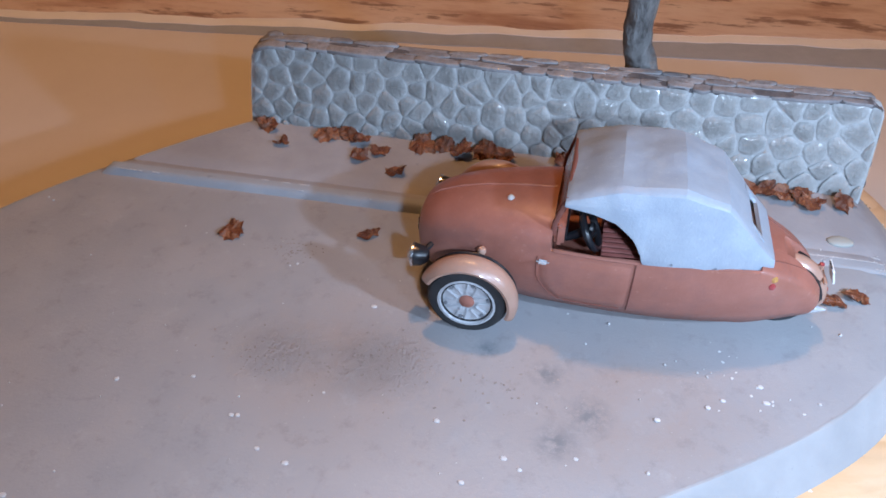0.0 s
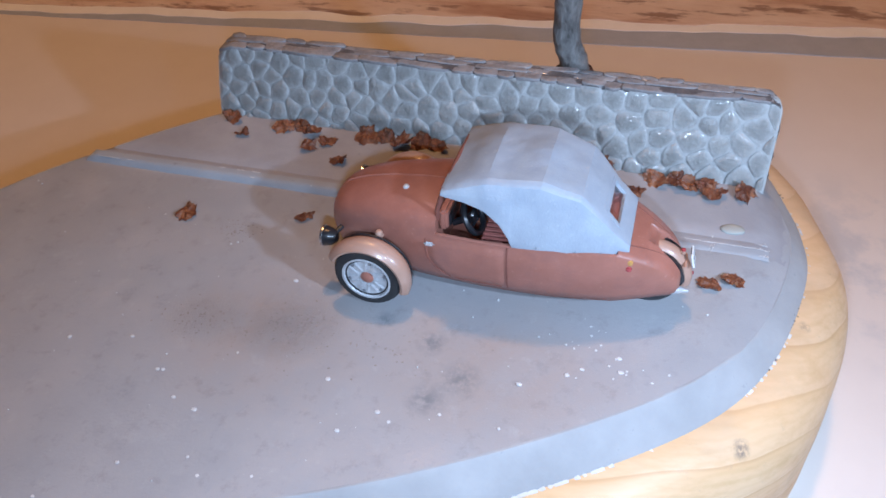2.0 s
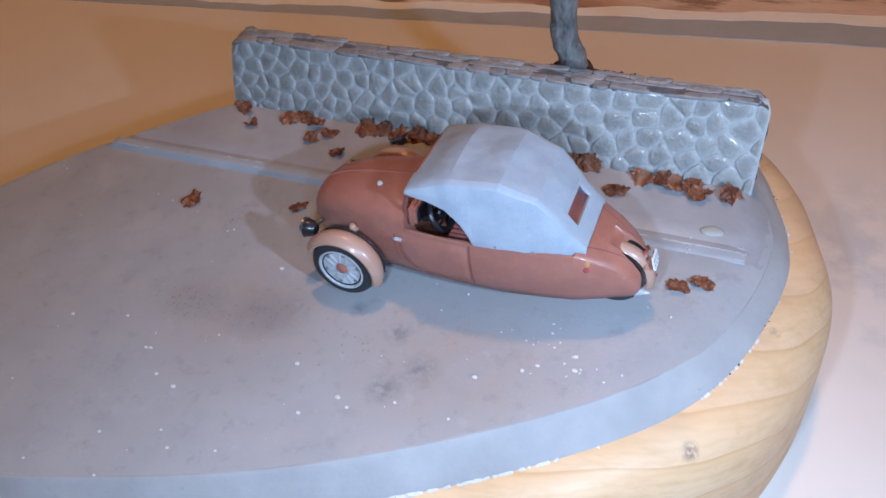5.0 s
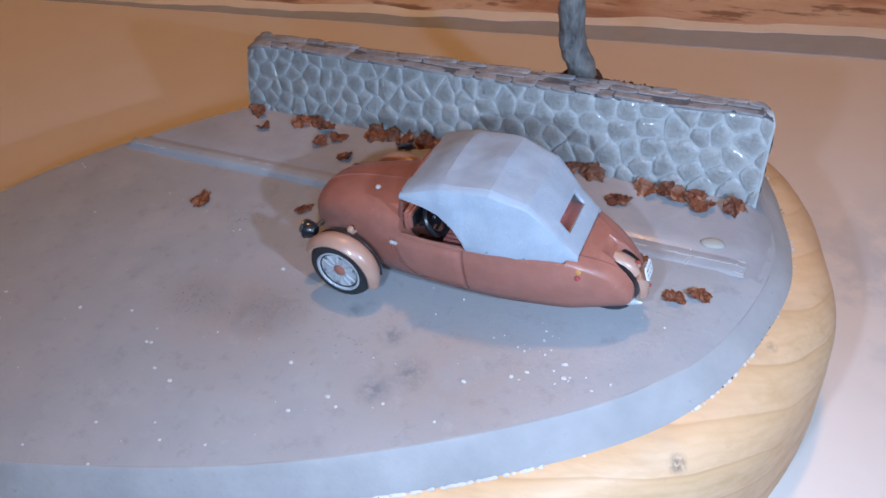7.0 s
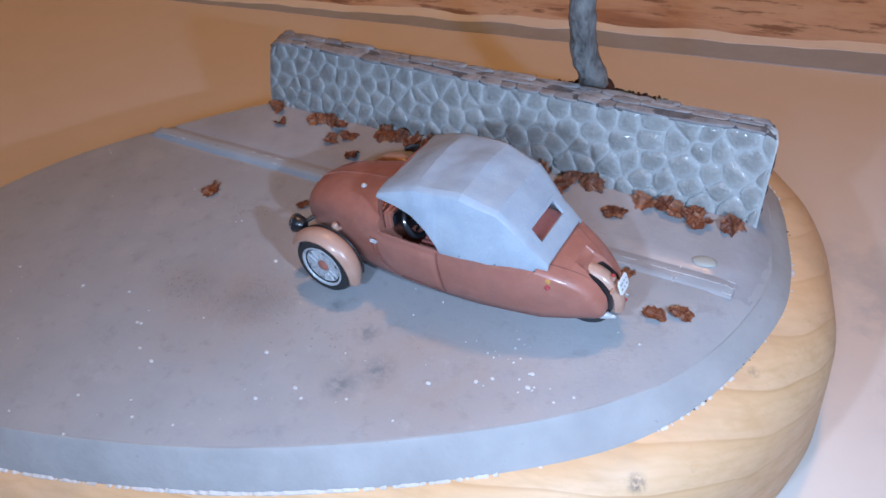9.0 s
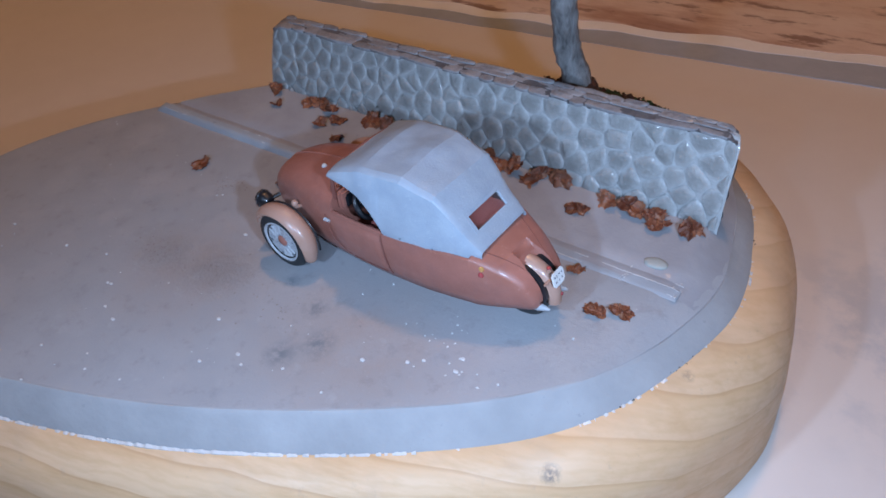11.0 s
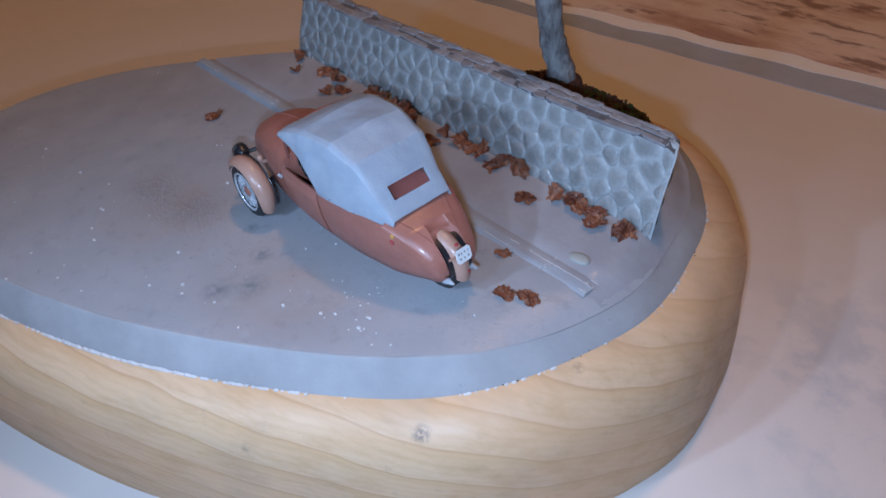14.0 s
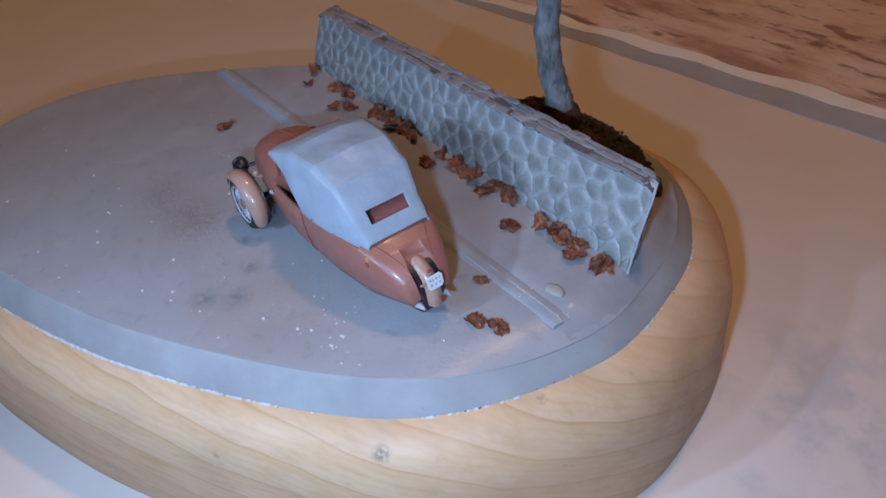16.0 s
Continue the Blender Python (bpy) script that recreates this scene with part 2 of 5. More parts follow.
def leaf_material():
    n = Nodes("dry_leaf")
    info = n.add("ShaderNodeObjectInfo").outputs["Random"]
    c = n.ramp(info, [(0.0, (0.105, 0.032, 0.016)), (0.5, (0.175, 0.057, 0.028)), (1.0, (0.27, 0.105, 0.054))])
    c = n.mix(n.ramp(n.noise(6.0, 5), [(0.4, (0, 0, 0)), (0.7, (1, 1, 1))]), c, (0.08, 0.020, 0.010))
    c = n.mix(n.math("MULTIPLY", n.ramp(n.noise(4.0, 4, 0.65), [(0.50, (0, 0, 0)), (0.66, (1, 1, 1))]), 0.6), c, (0.42, 0.185, 0.095))
    n.bump(n.noise(14.0, 4), 0.04, 0.9)
    return n.done(c, 0.34)


def bark_material():
    n = Nodes("grey_bark")
    m = n.add("ShaderNodeMapping")
    m.inputs["Scale"].default_value = (1, 1, 0.35)
    n.link(n.co, m.inputs["Vector"])
    f = n.noise(5.0, 6, 0.7, m.outputs["Vector"])
    c = n.ramp(f, [(0.32, (0.07, 0.066, 0.064)), (0.48, (0.19, 0.182, 0.178)), (0.75, (0.33, 0.322, 0.315))])
    n.bump(f, 0.12, 0.9)
    return n.done(c, 0.55)


def soil_material(name, a, b):
    n = Nodes(name)
    f = n.noise(5.0, 6, 0.7)
    n.bump(n.noise(9.0, 6, 0.75), 0.12, 1.0)
    return n.done(n.mix(n.ramp(f, [(0.4, (0, 0, 0)), (0.62, (1, 1, 1))]), a, b), 0.75)


def glass_material():
    n = Nodes("clear_plastic")
    n.bsdf.inputs["Transmission Weight"].default_value = 1.0
    n.bsdf.inputs["IOR"].default_value = 1.45
    return n.done((0.93, 0.9, 0.88), 0.16)


ROAD = road_material()
SAND = plaster_material("brown_sand", (0.23, 0.20, 0.185), (0.34, 0.31, 0.295), 0.5)
SIDE = plaster_material("grey_edge_paint", (0.295, 0.295, 0.302), (0.36, 0.36, 0.368), 0.62, 0.0, 0.25)
PAVE = plaster_material("pavement_paint", (0.28, 0.275, 0.292), (0.34, 0.335, 0.352), 0.5, 0.06, 0.4)
KERB = plaster_material("kerb_paint", (0.30, 0.322, 0.355), (0.355, 0.377, 0.41), 0.6, 0.0, 0.25)
WHITE = plaster_material("white_plaster", (0.48, 0.47, 0.465), (0.62, 0.61, 0.605), 0.6)
WOOD = wood_material()
TABLE = table_material()
PRINT = print_material()
PAPER = plaster_material("white_paper", (0.78, 0.76, 0.76), (0.84, 0.82, 0.82), 0.6, 0.0)
BAND = plaster_material("grey_band", (0.36, 0.39, 0.455), (0.41, 0.44, 0.505), 0.5)
STONE = stone_material("wall_stone", (0.232, 0.229, 0.219), (0.31, 0.305, 0.292), (0.19, 0.186, 0.18), (0.455, 0.46, 0.462), 0.40)
CAPSTONE = stone_material("cap_stone", (0.19, 0.185, 0.195), (0.31, 0.295, 0.30), (0.115, 0.105, 0.11), (0.37, 0.36, 0.37), 0.5)
CAPBED = stone_material("dark_joint", (0.10, 0.095, 0.10), (0.12, 0.11, 0.115), (0.06, 0.055, 0.06), (0.2, 0.2, 0.2), 0.6)
MORTAR = stone_material("mortar", (0.395, 0.398, 0.397), (0.415, 0.418, 0.417), (0.32, 0.32, 0.317), (0.46, 0.463, 0.462), 0.40)
LEAF = leaf_material()
BARK = bark_material()
SOIL = soil_material("dark_soil", (0.03, 0.014, 0.008), (0.115, 0.042, 0.022))
MOSS = soil_material("moss", (0.03, 0.06, 0.022), (0.075, 0.135, 0.05))
BODY = paint("terracotta_paint", (0.30, 0.116, 0.083), (0.35, 0.140, 0.104), 0.40, coat=0.12, worn=(0.39, 0.175, 0.135), grime=(0.215, 0.098, 0.085))
BEIGE = paint("beige_paint", (0.38, 0.225, 0.165), (0.43, 0.26, 0.20), 0.36)
CANVAS = paint("blue_grey_canvas", (0.284, 0.326, 0.387), (0.330, 0.372, 0.428), 0.46, 0.012, worn=(0.37, 0.41, 0.455), coat=0.02, spec=0.25)
SEAT = paint("red_brown_vinyl", (0.30, 0.09, 0.075), (0.36, 0.12, 0.10), 0.45)
# dark brown that paints in shade: door gaps, tail seams, the screen frame
SEAM_SHADE = paint("seam_shade_paint", (0.175, 0.06, 0.045), (0.205, 0.075, 0.055), 0.6, coat=0.0)
DARK = paint("black_paint", (0.010, 0.011, 0.014), (0.018, 0.019, 0.024), 0.38)
RUBBER = paint("tyre_rubber", (0.016, 0.017, 0.020), (0.026, 0.027, 0.030), 0.6, coat=0.0)
CHROME = metal("dull_chrome", (0.72, 0.74, 0.78), 0.22)
SILVER = paint("silver_paint", (0.56, 0.57, 0.60), (0.68, 0.69, 0.71), 0.25)
# the paler patches paint in the sparkle of bright metal
RIM_SILVER = paint("dull_silver", (0.36, 0.37, 0.395), (0.50, 0.51, 0.535), 0.18, 0.03, worn=(0.62, 0.63, 0.65))
PLATE = paint("white_enamel", (0.68, 0.70, 0.71), (0.76, 0.77, 0.78), 0.35)
INK = paint("grey_ink", (0.15, 0.16, 0.18), (0.20, 0.21, 0.23), 0.5)
RED = paint("red_lens", (0.33, 0.05, 0.055), (0.40, 0.07, 0.07), 0.15)
AMBER = paint("amber_lens", (0.46, 0.24, 0.07), (0.52, 0.29, 0.10), 0.2)
SPECK = plaster_material("speck_and_glint", (0.50, 0.50, 0.51), (0.62, 0.62, 0.63), 0.5, 0.0)
PEBBLE = plaster_material("off_white_pebble", (0.33, 0.335, 0.31), (0.38, 0.385, 0.36), 0.6, 0.0)
ROOM_PAINT = plaster_material("room_paint", (0.15, 0.165, 0.18), (0.18, 0.195, 0.21), 0.8, 0.0)
FLOORING = paint("floor_varnish", (0.16, 0.09, 0.05), (0.22, 0.13, 0.07), 0.4)
GLASS = glass_material()

# ---- builders ----


def part(name, bm, material, parent=None, label="", sharp=38.0, smooth=True):
    """Links a bmesh in centimetres as one mesh object."""
    bmesh.ops.scale(bm, vec=(CM, CM, CM), verts=bm.verts)
    bmesh.ops.recalc_face_normals(bm, faces=bm.faces)
    for f in bm.faces:
        f.smooth = smooth
    for e in bm.edges:
        if len(e.link_faces) == 2 and e.calc_face_angle(0.0) > radians(sharp):
            e.smooth = False
    me = bpy.data.meshes.new(name)
    bm.to_mesh(me)
    bm.free()
    me.materials.append(material)
    ob = new(name, me)
    ob.parent = parent
    if label:
        ob["label"] = label
    return ob


def thing(name, place, label, category, group="", kind="", rz=0.0):
    ob = new(name)
    ob.empty_display_size = 0.005
    ob.matrix_basis = pose(*[CM * c for c in place], 0, 0, rz)
    return tagged(ob, label, category, group, kind)


def catmull(vals, t):
    """Smooth value at t (0..len-1) through a short list of rows."""
    i = min(int(t), len(vals) - 2)
    f = t - i
    p = [np.array(vals[max(0, min(len(vals) - 1, k))], float) for k in (i - 1, i, i + 1, i + 2)]
    return 0.5 * (2 * p[1] + (p[2] - p[0]) * f + (2 * p[0] - 5 * p[1] + 4 * p[2] - p[3]) * f * f + (3 * p[1] - p[0] - 3 * p[2] + p[3]) * f ** 3)


def loft(rings, closed=True, caps=True):
    bm = bmesh.new()
    rows = [[bm.verts.new(p) for p in r] for r in rings]
    n = len(rows[0])
    for a, b in zip(rows, rows[1:]):
        for i in range(n if closed else n - 1):
            bm.faces.new((a[i], a[(i + 1) % n], b[(i + 1) % n], b[i]))
    if caps and closed:
        bm.faces.new(rows[0][::-1])
        bm.faces.new(rows[-1])
    return bm


def box(sx, sy, sz, at=(0, 0, 0), bevel=0.0, turn=None):
    bm = bmesh.new()
    bmesh.ops.create_cube(bm, size=1.0)
    bmesh.ops.scale(bm, vec=(sx, sy, sz), verts=bm.verts)
    if bevel:
        bmesh.ops.bevel(bm, geom=bm.edges[:], offset=bevel, segments=2, affect="EDGES")
    if turn:
        bmesh.ops.rotate(bm, cent=(0, 0, 0), matrix=turn.to_matrix(), verts=bm.verts)
    bmesh.ops.translate(bm, vec=at, verts=bm.verts)
    return bm


def turned(profile, axis="y", at=(0, 0, 0), n=32, caps=True):
    """A body of revolution from (radius, along) pairs round an axis."""
    rings = []
    for r, a in profile:
        ring = []
        for k in range(n):
            c, s = r * math.cos(2 * math.pi * k / n), r * math.sin(2 * math.pi * k / n)
            v = {"y": (c, a, s), "x": (a, c, s), "z": (c, s, a)}[axis]
            ring.append(tuple(p + q for p, q in zip(v, at)))
        rings.append(ring)
    return loft(rings, caps=caps)


def tube(points, radii, n=10):
    """A tube along points with a radius at each."""
    ways = []
    for i in range(len(points)):
        a, b = Vector(points[max(0, i - 1)]), Vector(points[min(len(points) - 1, i + 1)])
        ways.append((b - a).normalized())
    ref = Vector((0, 0, 0))
    ref[min(range(3), key=lambda c: max(abs(w[c]) for w in ways))] = 1.0
    rings = []
    for p, w, r in zip(points, ways, radii):
        u = (ref - w * ref.dot(w)).normalized()
        v = w.cross(u)
        rings.append([Vector(p) + r * (math.cos(2 * math.pi * k / n) * u + math.sin(2 * math.pi * k / n) * v) for k in range(n)])
    return loft(rings)


def rough_up(bm, size, amount, seed=0.0):
    for v in bm.verts:
        v.co += amount * noise.noise_vector(v.co / size + Vector((seed, seed * 0.7, 1.3)))


# ---- the plan of the base: a rounded oval, turned in plan ----
OVAL = (-1.454, 1.389, 10.18, 6.06, 33.8, 2.177)


def view_fit(k):
    """Offsets that fit the outline to the camera's view: flatter along one stretch of the front, fuller beside it."""
    return sum(d * math.exp(-((k - at) / wide) ** 2) for at, wide, d in VIEW_FITS)


VIEW_FITS = ((0.68, 0.08, -0.52), (0.84, 0.042, 0.29), (0.965, 0.03, -0.20), (0.085, 0.045, 0.42), (-0.035, 0.03, -0.20))


def oval(k, grow=0.0):
    """A point of the base's outline at k (0..1), pushed out by grow."""
    cx, cy, a, b, turn, power = OVAL
    th = 2 * math.pi * k
    c, s = math.cos(th), math.sin(th)
    u = a * math.copysign(abs(c) ** (2 / power), c)
    v = b * math.copysign(abs(s) ** (2 / power), s)
    nu, nv = math.copysign(abs(u / a) ** (power - 1), u) / a, math.copysign(abs(v / b) ** (power - 1), v) / b
    m = math.hypot(nu, nv)
    grow += view_fit(k % 1.0)
    u, v = u + grow * nu / m, v + grow * nv / m
    t = radians(turn)
    return cx + u * math.cos(t) - v * math.sin(t), cy + u * math.sin(t) + v * math.cos(t)


RIM = [oval(k / 720) for k in range(720)]


RIM_XY = np.array(RIM)
FALL = 0.85


def end_part(k):
    """How much the outline at k belongs to the rounded end, where the top slopes away to its rim."""
    k = (k + 0.5) % 1.0 - 0.5
    s = max(0.0, min(1.0, (k + 0.17) / 0.06, (0.13 - k) / 0.06))
    return s * s * (3 - 2 * s)


def rim_drop(x, y):
    """How far the top lies lower at a place near the rounded end."""
    d2 = (RIM_XY[:, 0] - x) ** 2 + (RIM_XY[:, 1] - y) ** 2
    i = int(d2.argmin())
    d = math.sqrt(d2[i])
    return 0.0 if d > FALL else 0.26 * end_part(i / 720) * (1 - d / FALL) ** 1.7


def span(y):
    """The outline's left and right x at a given y."""
    xs = []
    for (x0, y0), (x1, y1) in zip(RIM, RIM[1:] + RIM[:1]):
        if (y0 - y) * (y1 - y) <= 0 and y0 != y1:
            xs.append(x0 + (x1 - x0) * (y - y0) / (y1 - y0))
    return (min(xs), max(xs)) if len(xs) > 1 else None


def kerb_y(x):
    return 2.78 + 0.02 * (x + 8.5)


def kerb_k(x):
    """The kerb fades towards the end of the base."""
    return 1.0 - 0.88 * max(0.0, min(1.0, (x - 0.5) / 5.5))


def ground_z(x, y):
    d = y - kerb_y(x)
    return 0.0 if d < 0 else min(0.15, d) * kerb_k(x) + 0.065 * max(0.0, d - 0.3)


TABLE_Z = -4.02

# ---- table ----
table = thing("table", (0, 0, TABLE_Z), "pale cream table top with faint blue-grey stains", "table", kind="structure")
part("table_top", box(170, 130, 2.4, (0, 20, -1.2), 0.2), TABLE, table)
for x in (-78, 78):
    for y in (-38, 78):
        part("leg", box(5, 5, 72.6, (x, y, -38.7), 0.3), TABLE, table)

# ---- the plain room that closes the place: unseen, added to shape the bounced light ----
FLOOR_Z, CEILING_Z = TABLE_Z - 75.0, 166.0
X0, X1, Y0, Y1 = -190.0, 200.0, -170.0, 230.0
for name, size, at, skin in (("floor", (X1 - X0 + 20, Y1 - Y0 + 20, 5), ((X0 + X1) / 2, (Y0 + Y1) / 2, FLOOR_Z - 2.5), FLOORING),
                             ("ceiling", (X1 - X0 + 20, Y1 - Y0 + 20, 5), ((X0 + X1) / 2, (Y0 + Y1) / 2, CEILING_Z + 2.5), ROOM_PAINT),
                             ("wall_north", (X1 - X0 + 20, 10, CEILING_Z - FLOOR_Z), ((X0 + X1) / 2, Y1 + 5, (CEILING_Z + FLOOR_Z) / 2), ROOM_PAINT),
                             ("wall_south", (X1 - X0 + 20, 10, CEILING_Z - FLOOR_Z), ((X0 + X1) / 2, Y0 - 5, (CEILING_Z + FLOOR_Z) / 2), ROOM_PAINT),
                             ("wall_west", (10, Y1 - Y0, CEILING_Z - FLOOR_Z), (X0 - 5, (Y0 + Y1) / 2, (CEILING_Z + FLOOR_Z) / 2), ROOM_PAINT),
                             ("wall_east", (10, Y1 - Y0, CEILING_Z - FLOOR_Z), (X1 + 5, (Y0 + Y1) / 2, (CEILING_Z + FLOOR_Z) / 2), ROOM_PAINT)):
    tagged(part(name, box(*size, at), skin), "plain painted surface of the unseen room, added for bounced light" if skin is ROOM_PAINT else "plain brown wooden floor of the unseen room, added for bounced light", name.split("_")[0], kind="structure")


def strip(lower, upper, x0, x1, top, n=60, wave=0.0):
    """A thin sheet between two lines of the plan."""
    bm = bmesh.new()
    rows = []
    for i in range(n + 1):
        x = x0 + (x1 - x0) * i / n
        w = wave * noise.noise(Vector((x * 0.5, 3.1, 0)))
        rows.append([bm.verts.new((x, lower(x) + w, 0.004)), bm.verts.new((x, lower(x) + w + 0.01, top)), bm.verts.new((x, upper(x), top)), bm.verts.new((x, upper(x), 0.004))])
    for a, b in zip(rows, rows[1:]):
        for k in range(3):
            bm.faces.new((a[k], a[k + 1], b[k + 1], b[k]))
    return bm


def band_low(x):
    return 19.95 + 0.105 * x


def band_high(x):
    return 21.3 + 0.145 * x


sheet = thing("table_mat", (0, 0, TABLE_Z), "printed table mat with brown marbled pattern and white edge, grey strip in front", "table mat")
part("grey_strip", strip(band_low, lambda x: band_high(x) + 0.3, -32, 34, 0.03, wave=0.1), BAND, sheet, "plain grey strip in front of the mat")
part("printed_face", strip(lambda x: band_high(x) + 0.8 + 0.3 * noise.noise(Vector((x * 0.3, 0, 0))), lambda x: 62.0, -75, 75, 0.06, 160, 0.3), PRINT, sheet)
part("white_edge", strip(band_high, lambda x: band_high(x) + 1.5, -75, 75, 0.045, 160, 0.3), PAPER, sheet, "white cut edge of the mat")

# ---- the base: wooden block, painted plaster road, pavement, kerb ----
base = thing("diorama_base", (0, 0, 0), "rounded pine block topped with a grey painted plaster road", "display base")


def ring_at(grow, z, n=240, wob=0.0, lean=0.0):
    pts = []
    for k in range(n):
        x, y = oval(k / n, grow)
        x = x + lean
        w = wob * noise.noise(Vector((x * 0.9, y * 0.9, z)))
        pts.append((x + w, y + w, z + w * 0.4))
    return pts


def wood_ring(f):
    """The block's outline from its top edge (0) to the table (1): a rounded shoulder, then a slowly tapering side."""
    a = min(1.0, f / 0.5) * math.pi / 2
    g = 0.40 + 0.98 * math.sin(a) - 0.26 * max(0.0, f - 0.45) ** 2
    z = -0.64 - (1.30 * (1 - math.cos(a)) if f < 0.5 else 1.30 + (f - 0.5) * 2 * 2.08)
    return ring_at(g, z, 240, 0.02, 0.35 * f)


part("wood_block", loft([wood_ring(k / 26) for k in range(27)]), WOOD, base, "pale pine wood with growth lines and a knot")

road = bmesh.new()
FRACTIONS = [j / 26 for j in range(1, 24)] + [0.905, 0.92, 0.935, 0.95, 0.962, 0.974, 0.987, 1.0]
RINGS = len(FRACTIONS)
prev = None
for j, f in enumerate(FRACTIONS, 1):
    row = []
    for x, y in [oval(k / 180) for k in range(180)]:
        px, py = OVAL[0] + (x - OVAL[0]) * f, OVAL[1] + (y - OVAL[1]) * f
        row.append(road.verts.new((px, py, 0.022 * noise.noise(Vector((px * 0.5, py * 0.5, 0))) * min(1.0, (RINGS - j) / 5) - rim_drop(px, py))))
    if prev:
        for i in range(180):
            road.faces.new((prev[i], prev[(i + 1) % 180], row[(i + 1) % 180], row[i]))
    else:
        road.faces.new(row)
    prev = row
part("road_surface", road, ROAD, base, "dusty grey road surface with brown smears")

SIDES = [(-0.04, 0.006), (0.0, 0.004), (0.022, -0.016), (0.06, -0.07), (0.21, -0.27), (0.38, -0.52), (0.46, -0.66), (0.30, -0.68)]
edge_rings = []
for g, z in SIDES:
    low = max(0.0, min(1.0, 1 + (z + 0.03) / 0.6))
    edge_rings.append([(x, y, h - end_part(i / 300) * (0.26 * low + (0.02 if g < 0.01 else 0.0))) for i, (x, y, h) in enumerate(ring_at(g, z, 300, 0.03 if z < -0.01 else 0.0))])
part("painted_edge", loft(edge_rings, caps=False), SIDE, base, "sloping grey painted plaster edge")

ROWS_Y = [0.16, 0.3, 0.42, 0.46, 0.49, 0.53, 0.9, 1.4, 1.9, 2.4, 2.9, 3.6, 4.4, 5.2, 6.0, 6.4]
pave = bmesh.new()
rows = []
for d in ROWS_Y:
    y_mid = kerb_y(0) + d
    lim = span(min(y_mid, 9.6))
    if not lim:
        continue
    row = []
    for i in range(81):
        x = lim[0] + 0.03 + (lim[1] - lim[0] - 0.06) * i / 80
        y = kerb_y(x) + d
        slope = min(1.0, (lim[1] - 0.06 - x) / 0.5, max(0.02, (x - lim[0]) / 0.2))
        near_end = max(0.0, min(1.0, (7.3 - x) / 0.3))
        dip = -0.022 * near_end if abs(d - 0.475) < 0.03 else 0.0
        row.append(pave.verts.new((x, y, slope * (0.15 * kerb_k(x) * (0.1 + 0.9 * near_end) + 0.065 * max(0.0, min(d, 3.4) - 0.3) - 0.12 * max(0.0, d - 3.6)) + dip + 0.012 * noise.noise(Vector((x, y, 4.0))) - rim_drop(x, y))))
    rows.append(row)
for a, b in zip(rows, rows[1:]):
    for i in range(80):
        pave.faces.new((a[i], a[i + 1], b[i + 1], b[i]))
for edge in ([r[0] for r in rows], [r[-1] for r in rows], rows[-1]):
    low = [pave.verts.new((v.co.x, v.co.y, -0.02 - rim_drop(v.co.x, v.co.y))) for v in edge]
    for i in range(len(edge) - 1):
        pave.faces.new((edge[i], edge[i + 1], low[i + 1], low[i]))
part("pavement", pave, PAVE, base, "smooth grey pavement rising to the wall")

lim = span(kerb_y(0) + 0.1)
KERB_END = 7.28
JOINTS = [lim[0] + 0.02, -1.6, 6.15, KERB_END]
for x0, x1 in zip(JOINTS, JOINTS[1:]):
    rings = []
    for i in range(41):
        x = x0 + 0.004 + (x1 - x0 - 0.008) * i / 40
        y, w = kerb_y(x), 0.02 * noise.noise(Vector((x * 1.3, 0, 7)))
        k = kerb_k(x) * max(0.02, min(1.0, (KERB_END + 0.02 - x) / 0.25, (x - lim[0]) / 0.2))
        fall = 0.3 * rim_drop(x, y + 0.15)
        rings.append([(x, y + a, z - fall) for a, z in ((w, -0.02), (0.06 + w, 0.10 * k), (0.11, 0.150 * k), (0.17, 0.160 * k), (0.30, 0.163 * k), (0.30, -0.02))])
    part("kerb_stone", loft(rings), KERB, base)

chips = bmesh.new()
rng = random.Random(5)
LINE = 2400
pair = None
for k in range(LINE + 1):
    f = k / LINE
    x, y = oval(f, 0.0)
    w = 0.052 * (0.9 * noise.noise(Vector((x * 0.7, y * 0.7, 0.3))) + 0.7 * noise.noise(Vector((x * 5, y * 5, 1.3))) + 0.8 * noise.noise(Vector((x * 15, y * 15, 2.3))) + (0.74 if x < 4.6 else -0.05))
    if w < 0.006:
        pair = None
        continue
    j = 0.03 * noise.noise(Vector((x * 9, y * 9, 4)))
    lows = [chips.verts.new((*oval(f, g), z)) for g, z in ((0.445, -0.645 + 0.5 * w + j), (0.492 + 0.2 * w, -0.650 + 0.3 * w + j), (0.497 + 0.2 * w, -0.672 - 0.4 * w + j), (0.40, -0.69 - 0.4 * w))]
    if pair:
        for q in range(3):
            chips.faces.new((pair[q], pair[q + 1], lows[q + 1], lows[q]))
    pair = lows
for k in range(1500):
    f = k / 1500
    x, y = oval(f, 0.46 + rng.uniform(-0.035, 0.05))
    if noise.noise(Vector((f * 46, 0.3, 0))) < (0.05 if x < 4.6 else 0.36):
        continue
    r = rng.uniform(0.006, 0.026)
    made = bmesh.ops.create_icosphere(chips, subdivisions=1, radius=r, matrix=Matrix.Translation((x, y, -0.645 + rng.uniform(-0.04, 0.03))))
    for v in made["verts"]:
        v.co += Vector((rng.uniform(-1, 1), rng.uniform(-1, 1), rng.uniform(-1, 1))) * r * 0.7
tagged(part("plaster_line", chips, WHITE, base, "ragged white plaster along the paint edge"), kind="stuff")

